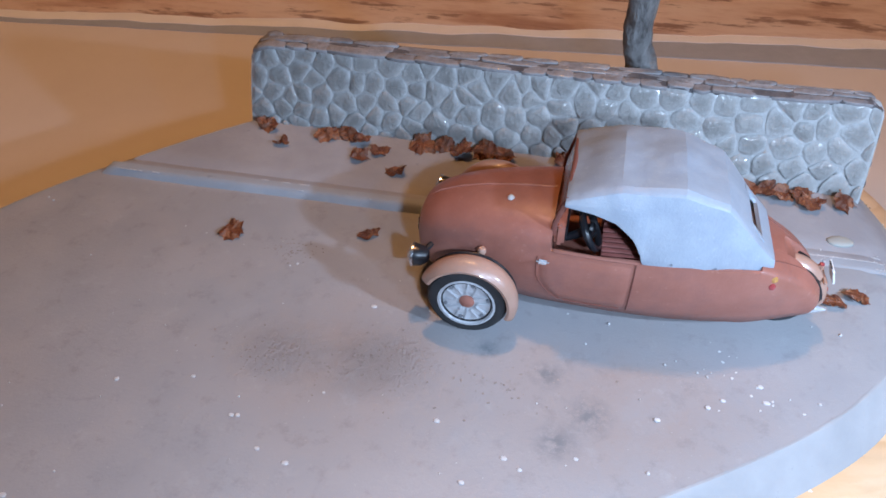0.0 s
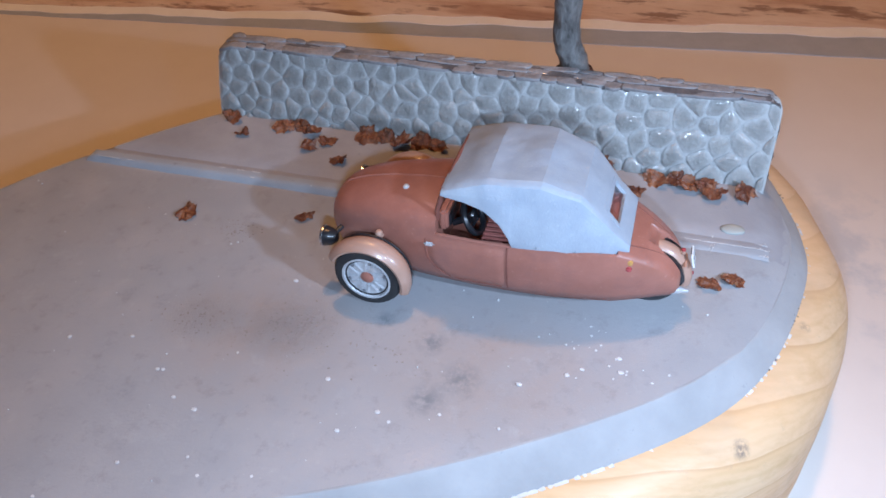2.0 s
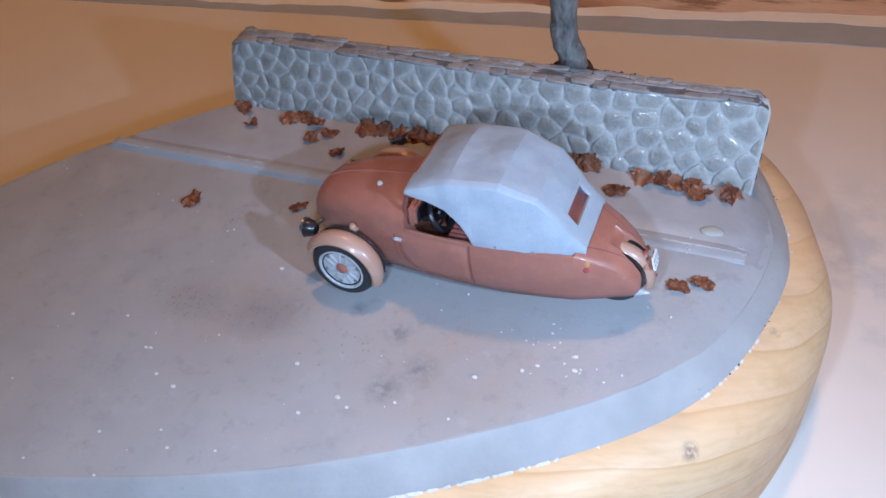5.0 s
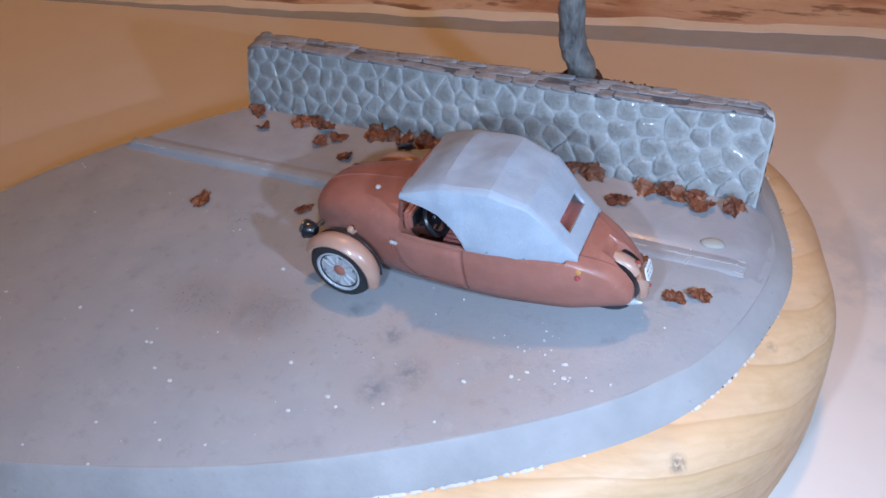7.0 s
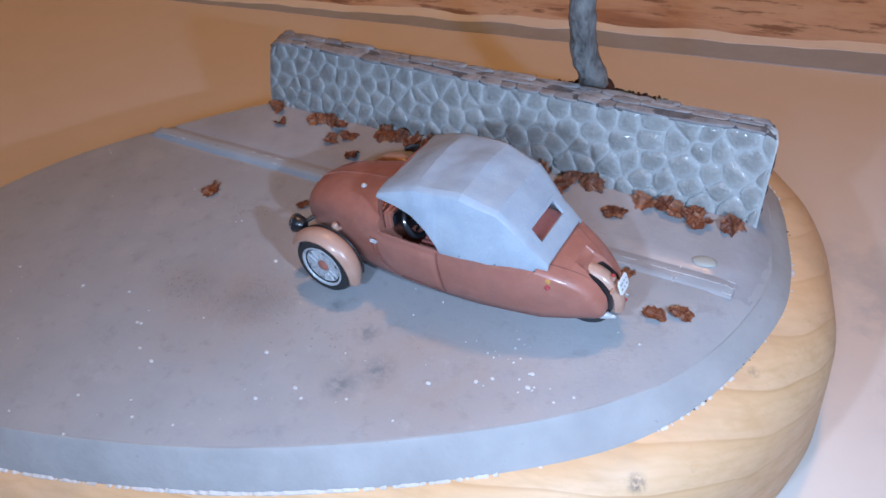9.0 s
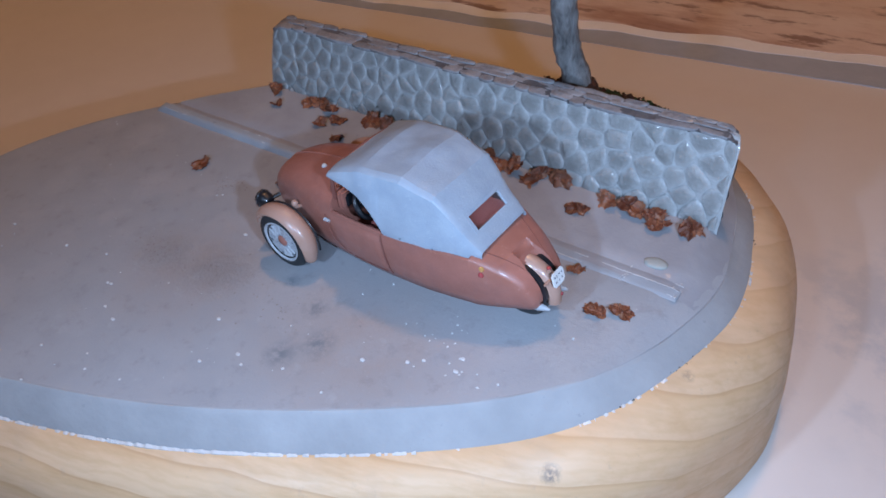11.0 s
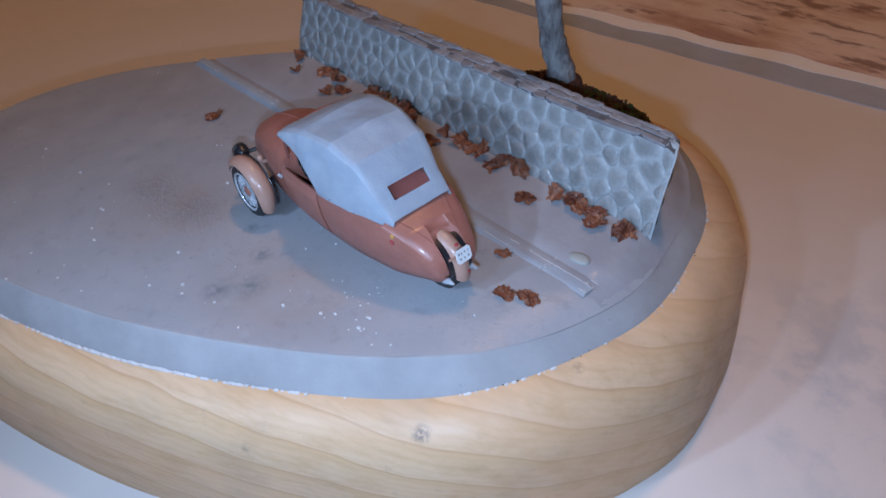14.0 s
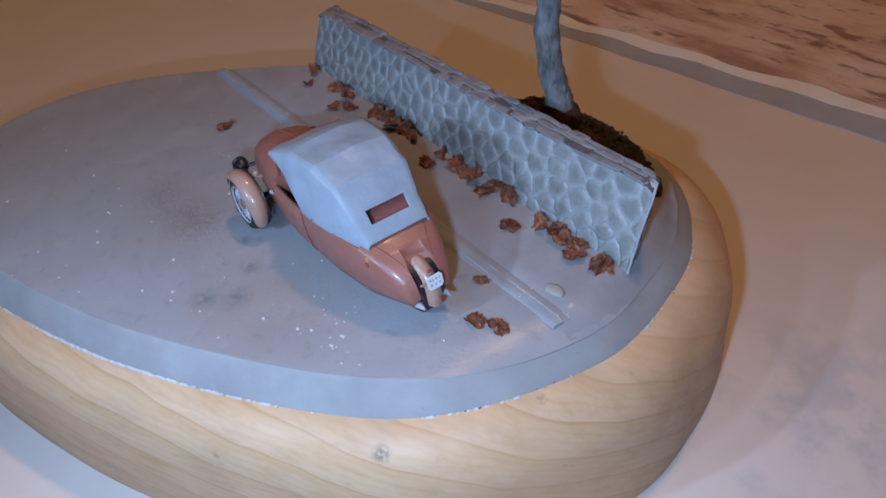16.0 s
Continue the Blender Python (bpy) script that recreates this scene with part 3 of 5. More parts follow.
# white chips paint in the highlights along the kerb's edges and its pale groove
glints = bmesh.new()
for d, z, n in ((0.10, 0.146, 900), (0.29, 0.164, 700), (0.475, 0.150, 900)):
    for k in range(n):
        x = lim[0] + 0.4 + (KERB_END - lim[0] - 0.42) * k / n
        if noise.noise(Vector((x * 0.55, d * 9, 2.0))) + 0.5 * noise.noise(Vector((x * 4.0, d, 5.0))) < 0.26 - 0.16 * (x > 4.5):
            continue
        kk = kerb_k(x) * max(0.1, min(1.0, (KERB_END + 0.02 - x) / 0.25))
        p = Vector((x, kerb_y(x) + d + rng.uniform(-0.012, 0.012), z * kk + (0.004 if d < 0.4 else -0.025) - 0.3 * rim_drop(x, kerb_y(x) + d)))
        bmesh.ops.create_icosphere(glints, subdivisions=1, radius=rng.uniform(0.006, 0.013), matrix=Matrix.LocRotScale(p, None, Vector((1.9, 1, 0.45))))
for k in range(26):
    # white dabs painting the glint across the joint near the kerb's end, and on its edge
    x, d = (6.16 + rng.gauss(0, 0.025), 0.02 + 0.5 * k / 14) if k < 14 else (7.2 + rng.gauss(0, 0.05), rng.uniform(0.05, 0.5))
    p = Vector((x, kerb_y(x) + d, 0.165 * kerb_k(x) * min(1.0, 0.3 + d / 0.12) - 0.3 * rim_drop(x, kerb_y(x) + d)))
    bmesh.ops.create_icosphere(glints, subdivisions=1, radius=rng.uniform(0.008, 0.02), matrix=Matrix.LocRotScale(p, Euler((0, 0, 1.4)), Vector((rng.uniform(1, 2), 0.8, 0.5))))
tagged(part("kerb_glints", glints, SPECK, base, "thin white lines painting glints and pale edges along the kerb"), kind="stuff")

grit = bmesh.new()
for k in range(420):
    f, g = rng.random(), rng.uniform(-0.35, 0.5)
    x, y = oval(f, 0.43 + 0.1 * g)
    if noise.noise(Vector((x * 1.7, y * 1.7, 8.0))) < 0.22:
        continue
    spot = Matrix.LocRotScale(Vector((x, y, -0.625 + rng.uniform(-0.03, 0.03))), Euler((rng.uniform(0, 3), rng.uniform(0, 3), rng.uniform(0, 3))), Vector((rng.uniform(1.0, 2.6), 0.8, 0.6)))
    made = bmesh.ops.create_icosphere(grit, subdivisions=1, radius=rng.uniform(0.005, 0.015), matrix=spot)
    for v in made["verts"]:
        v.co.x += rng.uniform(-0.012, 0.012)
tagged(part("dark_grit", grit, DARK, base, "dark specks along the paint edge"), kind="stuff")

specks = bmesh.new()
for k in range(80):
    x, y = rng.uniform(-10, 7), rng.uniform(-6, 2.6)
    lim = span(y)
    if not lim or not lim[0] + 0.3 < x < lim[1] - 0.3:
        continue
    r = rng.choice((0.010, 0.012, 0.014, 0.018, 0.024)) * rng.uniform(0.7, 1.2)
    made = bmesh.ops.create_icosphere(specks, subdivisions=1, radius=r, matrix=Matrix.Translation((x, y, 0.006)))
for k in range(18):
    x, y = 4.3 + rng.gauss(0, 0.42), -0.15 + rng.gauss(0, 0.3)
    bmesh.ops.create_icosphere(specks, subdivisions=1, radius=rng.uniform(0.010, 0.026), matrix=Matrix.LocRotScale(Vector((x, y, 0.006)), Euler((0, 0, rng.uniform(0, 3))), Vector((rng.uniform(1, 1.7), 1, 0.5))))
for x, y in ((-7.14, -2.56), (-5.17, -2.33), (-4.02, -2.01), (-3.01, -2.56), (-2.49, -3.05), (-2.0, -3.19), (-1.61, -4.04), (-1.28, -4.3), (-2.65, -4.43), (-3.56, -5.3), (-0.45, -4.08), (-2.14, -5.15), (0.5, -2.94), (1.01, -2.42), (1.26, -2.56), (-1.69, 0.15), (-4.6, -5.1), (-5.56, -4.53), (-0.07, -1.99), (2.02, -2.2), (-3.11, -2.58), (-1.9, -1.86), (3.15, -1.24), (3.9, -0.83), (4.13, -0.64), (4.3, -0.14), (4.78, -0.54), (5.58, -0.38), (4.72, -0.23), (3.03, -2.21)):
    bmesh.ops.create_icosphere(specks, subdivisions=1, radius=rng.uniform(0.026, 0.046), matrix=Matrix.LocRotScale(Vector((x, y, 0.006)), None, Vector((rng.uniform(0.9, 1.5), 1, 0.5))))
tagged(part("chalk_dust", specks, SPECK, base, "tiny white specks scattered on the road"), kind="stuff")

sand = bmesh.new()
for k in range(330):
    cx, cy, sx, sy = rng.choice(((-3.0, -1.25, 0.35, 0.25), (-1.1, -1.0, 0.4, 0.3), (-3.6, 1.25, 0.25, 0.15), (-2.0, -1.3, 0.7, 0.35), (0.5, -1.1, 0.7, 0.35)))
    x, y = rng.gauss(cx, sx), rng.gauss(cy, sy)
    bmesh.ops.create_icosphere(sand, subdivisions=1, radius=rng.uniform(0.006, 0.022), matrix=Matrix.LocRotScale(Vector((x, y, 0.003)), Euler((0, 0, rng.uniform(0, 3))), Vector((rng.uniform(1.0, 1.8), 1, 0.45))))
tagged(part("sand", sand, SAND, base, "patches of gritty sand stuck to the road"), kind="stuff")

# ---- stone wall ----
WALL_X0, WALL_X1 = -6.2, 7.19


def set_back(x):
    """0 along the wall, 1 at its end, where the face stands further back and the wall is thinner."""
    return max(0.0, min(1.0, (x - 3.6) / 3.6))


def wall_foot(x):
    return 5.16 + 0.16 * set_back(x)


def worn_end(x):
    """How far the wall's top corners are worn down near its two ends."""
    return 0.24 * max(0.0, 1 - (x - WALL_X0) / 0.42) ** 2 + 0.15 * max(0.0, 1 - (WALL_X1 - x) / 0.32) ** 2


def wall_point(x, v, out=0.0):
    """A point of the wall's leaning front face; v from foot to top."""
    z0 = 0.02
    return Vector((x, wall_foot(x) + 0.62 * v - 0.95 * out, z0 + (1.95 - z0) * v + 0.31 * out - worn_end(x) * max(0.0, v) ** 3))


def top_point(x, v, out=0.0):
    return Vector((x - 0.16 * max(0.0, v) * set_back(x) ** 6, wall_foot(x) + 0.60 + (0.56 - 0.14 * set_back(x)) * v - 0.2 * out, 1.95 + 0.11 * v + 0.97 * out - worn_end(x)))


def cells(x0, x1, cols, rows, height, jitter, seed):
    """Uneven cells that fill a strip: seeds on a shaken, staggered grid, each cut by its neighbours' bisectors."""
    r = random.Random(seed)
    seeds = []
    for j in range(rows):
        for i in range(cols + 1):
            f = (i + (0.5 if j % 2 else 0.0)) / cols
            sx = x0 + (x1 - x0) * (0.84 * f + 0.16 * f * f)
            seeds.append((sx + r.uniform(-1, 1) * jitter * (x1 - x0) / cols, height * (j + 0.5 + r.uniform(-1, 1) * jitter) / rows))
    for p in seeds:
        poly = [(x0, 0), (x1, 0), (x1, height), (x0, height)]
        for q in seeds:
            if q == p or abs(q[0] - p[0]) > 2.2:
                continue
            mx, my, dx, dy = (p[0] + q[0]) / 2, (p[1] + q[1]) / 2, q[0] - p[0], q[1] - p[1]
            cut = []
            for a, b in zip(poly, poly[1:] + poly[:1]):
                da, db = (a[0] - mx) * dx + (a[1] - my) * dy, (b[0] - mx) * dx + (b[1] - my) * dy
                if da <= 0:
                    cut.append(a)
                if da * db < 0:
                    f = da / (da - db)
                    cut.append((a[0] + (b[0] - a[0]) * f, a[1] + (b[1] - a[1]) * f))
            poly = cut
            if len(poly) < 3:
                break
        if len(poly) < 3:
            continue
        cx, cy = sum(a[0] for a in poly) / len(poly), sum(a[1] for a in poly) / len(poly)
        soft = []
        for a, b in zip(poly, poly[1:] + poly[:1]):
            if math.hypot(a[0] - b[0], a[1] - b[1]) < 0.02:
                continue
            soft += [(a[0] * 0.82 + b[0] * 0.18, a[1] * 0.82 + b[1] * 0.18), (a[0] * 0.18 + b[0] * 0.82, a[1] * 0.18 + b[1] * 0.82)]
        soft = [q for a, b in zip(soft, soft[1:] + soft[:1]) for q in ((a[0] * 0.75 + b[0] * 0.25, a[1] * 0.75 + b[1] * 0.25), (a[0] * 0.25 + b[0] * 0.75, a[1] * 0.25 + b[1] * 0.75))]
        size = min(max(a[0] for a in poly) - min(a[0] for a in poly), max(a[1] for a in poly) - min(a[1] for a in poly))
        if len(soft) > 5 and size > 0.12:
            yield (cx, cy), soft, size


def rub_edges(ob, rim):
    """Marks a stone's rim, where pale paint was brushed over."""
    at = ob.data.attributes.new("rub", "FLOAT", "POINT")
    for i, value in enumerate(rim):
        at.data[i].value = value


def pillow(name, centre, outline, size, place, gap, profile, rub, material, parent, r):
    """A flat-domed stone over an outline, laid on a surface by place(x, v, out)."""
    bm = bmesh.new()
    rings = []
    for f, h in profile:
        ring = []
        for x, y in outline:
            k = f * max(0.2, 1 - 2 * gap / size)
            ring.append(bm.verts.new(place(centre[0] + (x - centre[0]) * k, centre[1] + (y - centre[1]) * k, h * r.uniform(0.85, 1.15))))
        rings.append(ring)
    n = len(outline)
    for a, b in zip(rings, rings[1:]):
        for i in range(n):
            bm.faces.new((a[i], a[(i + 1) % n], b[(i + 1) % n], b[i]))
    top = bm.verts.new(place(*centre, profile[-1][1] * r.uniform(0.8, 1.15)))
    for i in range(n):
        bm.faces.new((rings[-1][i], rings[-1][(i + 1) % n], top))
    made = part(name, bm, material, parent, sharp=80)
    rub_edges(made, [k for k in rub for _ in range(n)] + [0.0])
    return made


wall = thing("stone_wall", (0, 0, 0), "low grey rubble stone wall with flat capping stones", "stone wall")
rings = []
for i in range(121):
    f = i / 120
    ring = []
    for depth, z, inset in ((0.0, -0.25, 0.0), (0.31, 0.96, 0.0), (0.60, 1.86, 0.0), (0.66, 1.945, 0.03), (0.90, 2.01, 0.10), (1.0, 1.95, 0.16), (1.18, -0.25, 0.5)):
        x = (WALL_X0 + inset) + (WALL_X1 - WALL_X0 - 2 * inset) * f
        y = wall_foot(x) + depth - 0.13 * set_back(x) * max(0.0, depth - 0.66) / 0.34
        w = 0.03 * noise.noise(Vector((x * 2, y * 2, z * 2)))
        ring.append((x, y + w, z + w - worn_end(x) * max(0.0, z / 1.95) ** 3))
    rings.append(ring)
part("wall_core", loft(rings), MORTAR, wall, "pale blue-grey mortar")
# black strips stand for the shade in the gaps behind the facing's end
for v0, v1 in ((0.16, 0.24), (0.37, 0.48), (0.60, 0.84)):
    foot, head = wall_point(WALL_X1 + 0.002, v0, -0.045), wall_point(WALL_X1 + 0.002, v1, -0.045)
    middle = foot.lerp(head, 0.5) + Vector((0.012, 0.006, 0))
    part("end_gap_shade", tube([foot, middle, head], [0.006, 0.014, 0.007], 6), DARK, wall, "black strip painting the shade in a gap at the end of the stone facing")
rs = random.Random(11)
FACE_H = 2.02
for centre, outline, size in cells(WALL_X0 + 0.03, WALL_X1 - 0.03, 26, 5, FACE_H, 0.36, 3):
    h = rs.uniform(0.022, 0.052)
    dome = ((1.0, -0.004), (0.94, 0.010), (0.82, h * 0.42), (0.6, h * 0.82), (0.3, h))
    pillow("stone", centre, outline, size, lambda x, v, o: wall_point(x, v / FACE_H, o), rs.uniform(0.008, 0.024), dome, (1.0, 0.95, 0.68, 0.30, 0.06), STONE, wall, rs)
bed_rings = []
for i in range(61):
    x = WALL_X0 + 0.06 + (WALL_X1 - WALL_X0 - 0.12) * i / 60
    bed_rings.append([top_point(x, v, o) + Vector((0, 0, 0.012 * noise.noise(Vector((x * 3, v * 3, 1))))) for v, o in ((-0.02, -0.10), (-0.01, 0.010), (0.4, 0.016), (0.78, 0.010), (0.82, -0.1))])
part("cap_bed", loft(bed_rings), CAPBED, wall, "dark joints between the capping stones")
for row, (v0, v1) in enumerate(((-0.03, 0.16), (0.16, 0.32), (0.32, 0.46))):
    x = WALL_X0 + 0.05 + 0.11 * row
    while x < WALL_X1 - 0.25 - 0.05 * row:
        x1 = min(x + rs.choice((0.42, 0.6, 0.75, 0.95, 1.25)) * rs.uniform(0.85, 1.15), WALL_X1 - 0.05 - 0.05 * row)
        lo, hi = v0 + rs.uniform(-0.035, 0.02), v1 + rs.uniform(-0.03, 0.03)
        q = [rs.uniform(-0.05, 0.05) for _ in range(4)]
        outline = [(x + 0.04 + q[0], lo + 0.01), ((x + x1) / 2, lo + rs.uniform(-0.03, 0.02)), (x1 - 0.04 + q[1], lo + 0.01), (x1 + q[1] * 0.5, lo + 0.05), (x1 + q[2] * 0.5, hi - 0.04),
                   (x1 - 0.05 + q[2], hi), ((x + x1) / 2, hi + rs.uniform(-0.02, 0.03)), (x + 0.05 + q[3], hi), (x + q[3] * 0.5, hi - 0.04), (x + q[0] * 0.5, lo + 0.05)]
        h, tip = rs.uniform(0.018, 0.042), rs.uniform(-0.05, 0.05)
        slab = ((1.0, -0.05), (0.995, h * 0.85), (0.965, h), (0.5, h * 0.95))
        mx = (x + x1) / 2
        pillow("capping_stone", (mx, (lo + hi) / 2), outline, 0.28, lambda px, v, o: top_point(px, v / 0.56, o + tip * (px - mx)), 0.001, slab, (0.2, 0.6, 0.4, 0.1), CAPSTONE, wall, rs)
        x = x1

# ---- planting behind the wall and the tree ----
bed = thing("planting_bed", (0, 0, 0), "mound of dark soil and moss behind the wall", "soil mound")
BED_X0, BED_X1 = 0.2, 5.75


def bed_point(u, v):
    """The mound: level behind the wall, dropping steeply at its uneven outer edge."""
    x = BED_X0 + (BED_X1 - BED_X0) * u
    swell = min(1.0, 6.0 * u, 5.0 * (1 - u)) ** 0.5
    out = 7.80 + 0.90 * math.sin(math.pi * min(1.0, 0.08 + 0.92 * u)) ** 0.6 + 0.10 * noise.noise(Vector((x * 3.1, 0, 3)))
    y = 6.36 + (out - 6.36) * min(1.0, v / 0.72) + (0.35 * (v - 0.72) / 0.28 if v > 0.72 else 0.0)
    z = (0.80 - 0.12 * min(1.0, v / 0.72)) * (0.35 + 0.65 * swell) - (0.9 * (v - 0.72) / 0.28 if v > 0.72 else 0.0)
    z += 0.34 * math.exp(-((x - 2.5) ** 2 + (y - 7.75) ** 2) / 0.2)
    return Vector((x, y, max(0.03, z + 0.05 * noise.noise(Vector((x * 2.6, y * 2.6, 2))))))


mound = bmesh.new()
grid = [[mound.verts.new(bed_point(i / 60, j / 20)) for i in range(61)] for j in range(21)]
for a, b in zip(grid, grid[1:]):
    for i in range(60):
        mound.faces.new((a[i], a[i + 1], b[i + 1], b[i]))
part("soil", mound, SOIL, bed)


def clump(bm, place, size, rough):
    made = bmesh.ops.create_icosphere(bm, subdivisions=1, radius=size, matrix=Matrix.Translation(place))
    for v in made["verts"]:
        v.co += Vector((rng.uniform(-1, 1), rng.uniform(-1, 1), rng.uniform(-1, 1))) * rough


tufts = bmesh.new()
for k in range(420):
    centre = rng.choice((0.50, 0.54, 0.70, 0.74, 0.78))
    clump(tufts, bed_point(min(0.9, rng.gauss(centre, 0.03)), rng.gauss(0.62, 0.07)) + Vector((0, 0, rng.uniform(-0.04, 0.0))), rng.uniform(0.03, 0.05), 0.025)
tagged(part("moss", tufts, MOSS, bed, "dark green moss tufts"), kind="stuff")
crumbs = bmesh.new()
for k in range(1300):
    clump(crumbs, bed_point(rng.random(), rng.random() * 0.85) + Vector((0, 0, rng.uniform(-0.03, 0.015))), rng.uniform(0.02, 0.055), 0.03)
tagged(part("loose_soil", crumbs, SOIL, bed), kind="stuff")

tree = thing("tree", (2.47, 7.8, 1.05), "bare grey tree trunk standing behind the wall", "tree")
TRUNK = [(0.06, 0.0, 0.0), (0.03, 0.0, 0.25), (-0.05, 0, 0.55), (-0.18, -0.05, 1.0), (-0.20, -0.15, 1.6), (-0.17, -0.26, 2.3), (-0.10, -0.28, 2.9), (-0.06, -0.27, 3.6), (-0.07, -0.23, 4.4), (-0.09, -0.21, 5.2), (-0.11, -0.19, 6.2), (-0.12, -0.18, 7.2)]
TRUNK_R = [0.40, 0.36, 0.345, 0.33, 0.31, 0.30, 0.285, 0.27, 0.25, 0.235, 0.22, 0.19]
pts = [catmull(TRUNK, k / 8) for k in range(8 * (len(TRUNK) - 1) + 1)]
rad = [float(catmull([[r] for r in TRUNK_R], k / 8)[0]) for k in range(len(pts))]
bm = tube(pts, rad, 28)
rough_up(bm, 0.35, 0.05, 2.0)
rough_up(bm, 0.14, 0.03, 5.0)
part("trunk", bm, BARK, tree, sharp=60)
bm = turned([(0.58, -0.2), (0.52, 0.05), (0.46, 0.17), (0.40, 0.21), (0.28, 0.21)], "z", (0.04, 0, 0), 28)
rough_up(bm, 0.2, 0.05, 3.0)
part("root_collar", bm, SOIL, tree, "dark soil heaped round the foot")
for foot, tip, r in (((-0.03, -0.19, 6.5), (0.7, 0.2, 8.0), 0.12), ((-0.03, -0.19, 6.7), (-0.7, -0.2, 8.1), 0.11)):
    a, b = Vector(foot), Vector(tip)
    path = [a.lerp(b, k / 6) + Vector((0, 0, 0.12 * math.sin(k))) for k in range(7)]
    part("limb", tube(path, [r * (1 - 0.09 * k) for k in range(7)], 10), BARK, tree)

# ---- the car ----
car = thing("toy_car", (0, 1.48, 0), "terracotta three-wheeled model car with a pale blue soft top", "model car")

# x, half width, bottom, top, belt height
SECT = [(-1.14, 0.24, 0.84, 1.26, 1.08), (-1.06, 0.50, 0.66, 1.50, 1.18), (-0.86, 0.68, 0.52, 1.68, 1.28), (-0.5, 0.82, 0.44, 1.84, 1.40),
        (0.0, 0.93, 0.38, 1.97, 1.50), (0.65, 1.04, 0.32, 2.06, 1.58), (1.2, 1.11, 0.32, 2.10, 1.62)]
TUB = [(1.22, 1.11, 0.32, 0.95, 1.62), (1.9, 1.14, 0.315, 0.95, 1.62), (2.6, 1.13, 0.31, 0.95, 1.64), (3.4, 1.08, 0.315, 0.95, 1.65), (4.38, 0.92, 0.345, 0.95, 1.62)]
TAIL = [(4.4, 0.915, 0.345, 1.73, 1.615), (4.6, 0.86, 0.38, 1.67, 1.53), (4.86, 0.775, 0.43, 1.56, 1.40)]
LOBES = [(4.88, 0.77, 0.43, 1.55, 1.39), (5.1, 0.69, 0.48, 1.42, 1.26), (5.32, 0.60, 0.51, 1.24, 1.08), (5.42, 0.545, 0.53, 1.12, 0.97), (5.49, 0.48, 0.57, 1.02, 0.88), (5.53, 0.40, 0.62, 0.90, 0.79)]


def side(row):
    """One side of a cross-section from the keel to the belt: (half width, z)."""
    x, w, lo, hi, belt = row
    h = belt - lo
    return [(0.0, lo), (0.66 * w, lo), (0.80 * w, lo + 0.05 * h), (0.90 * w, lo + 0.25 * h), (0.97 * w, lo + 0.55 * h), (1.0 * w, lo + 0.82 * h), (0.985 * w, belt)]


def section(row, tub):
    x, w, lo, hi, belt = row
    s = side(row)
    if tub == "slot":
        t = hi - belt
        s += [(0.95 * w, belt + 0.30 * t), (0.78 * w, belt + 0.74 * t), (0.25 + min(0.05, max(0.0, 0.3 * (x - 5.05))), hi), (0.225 + min(0.055, max(0.0, 0.3 * (x - 5.05))), hi - 0.03 - min(0.04, max(0.0, x - 5.0))), (0.0, max(0.45, hi - 0.03 - 2.6 * max(0.0, x - 5.06)))]
    elif tub:
        s += [(0.94 * w, belt + 0.02), (0.89 * w, belt - 0.04), (0.86 * w, hi), (0.45 * w, hi), (0.0, hi)]
    else:
        t = hi - belt
        s += [(0.95 * w, belt + 0.28 * t), (0.85 * w, belt + 0.56 * t), (0.66 * w, belt + 0.80 * t), (0.36 * w, belt + 0.95 * t), (0.0, hi)]
    return [(x, -a, z) for a, z in s] + [(x, a, z) for a, z in s[-2:0:-1]]


def smooth_rows(rows, per=4):
    return [catmull(rows, k / per) for k in range(per * (len(rows) - 1) + 1)]


rings = [section(r, False) for r in smooth_rows(SECT)] + [section(r, True) for r in smooth_rows(TUB)] + [section(r, False) for r in smooth_rows(TAIL)] + [section(r, "slot") for r in smooth_rows(LOBES)]
part("body", loft(rings), BODY, car, "glossy terracotta painted bodywork", sharp=50)


def flank(x, z, out=0.0):
    """Half width of the body at a height."""
    rows = SECT + TUB + TAIL + LOBES
    for a, b in zip(rows, rows[1:]):
        if a[0] <= x <= b[0] and b[0] > a[0]:
            f = (x - a[0]) / (b[0] - a[0])
            row = [p + (q - p) * f for p, q in zip(a, b)]
            break
    s = side(row)[1:]
    for (w0, z0), (w1, z1) in zip(s, s[1:]):
        if z0 <= z <= z1 and z1 > z0:
            return w0 + (w1 - w0) * (z - z0) / (z1 - z0) + out
    return s[-1][0] + out


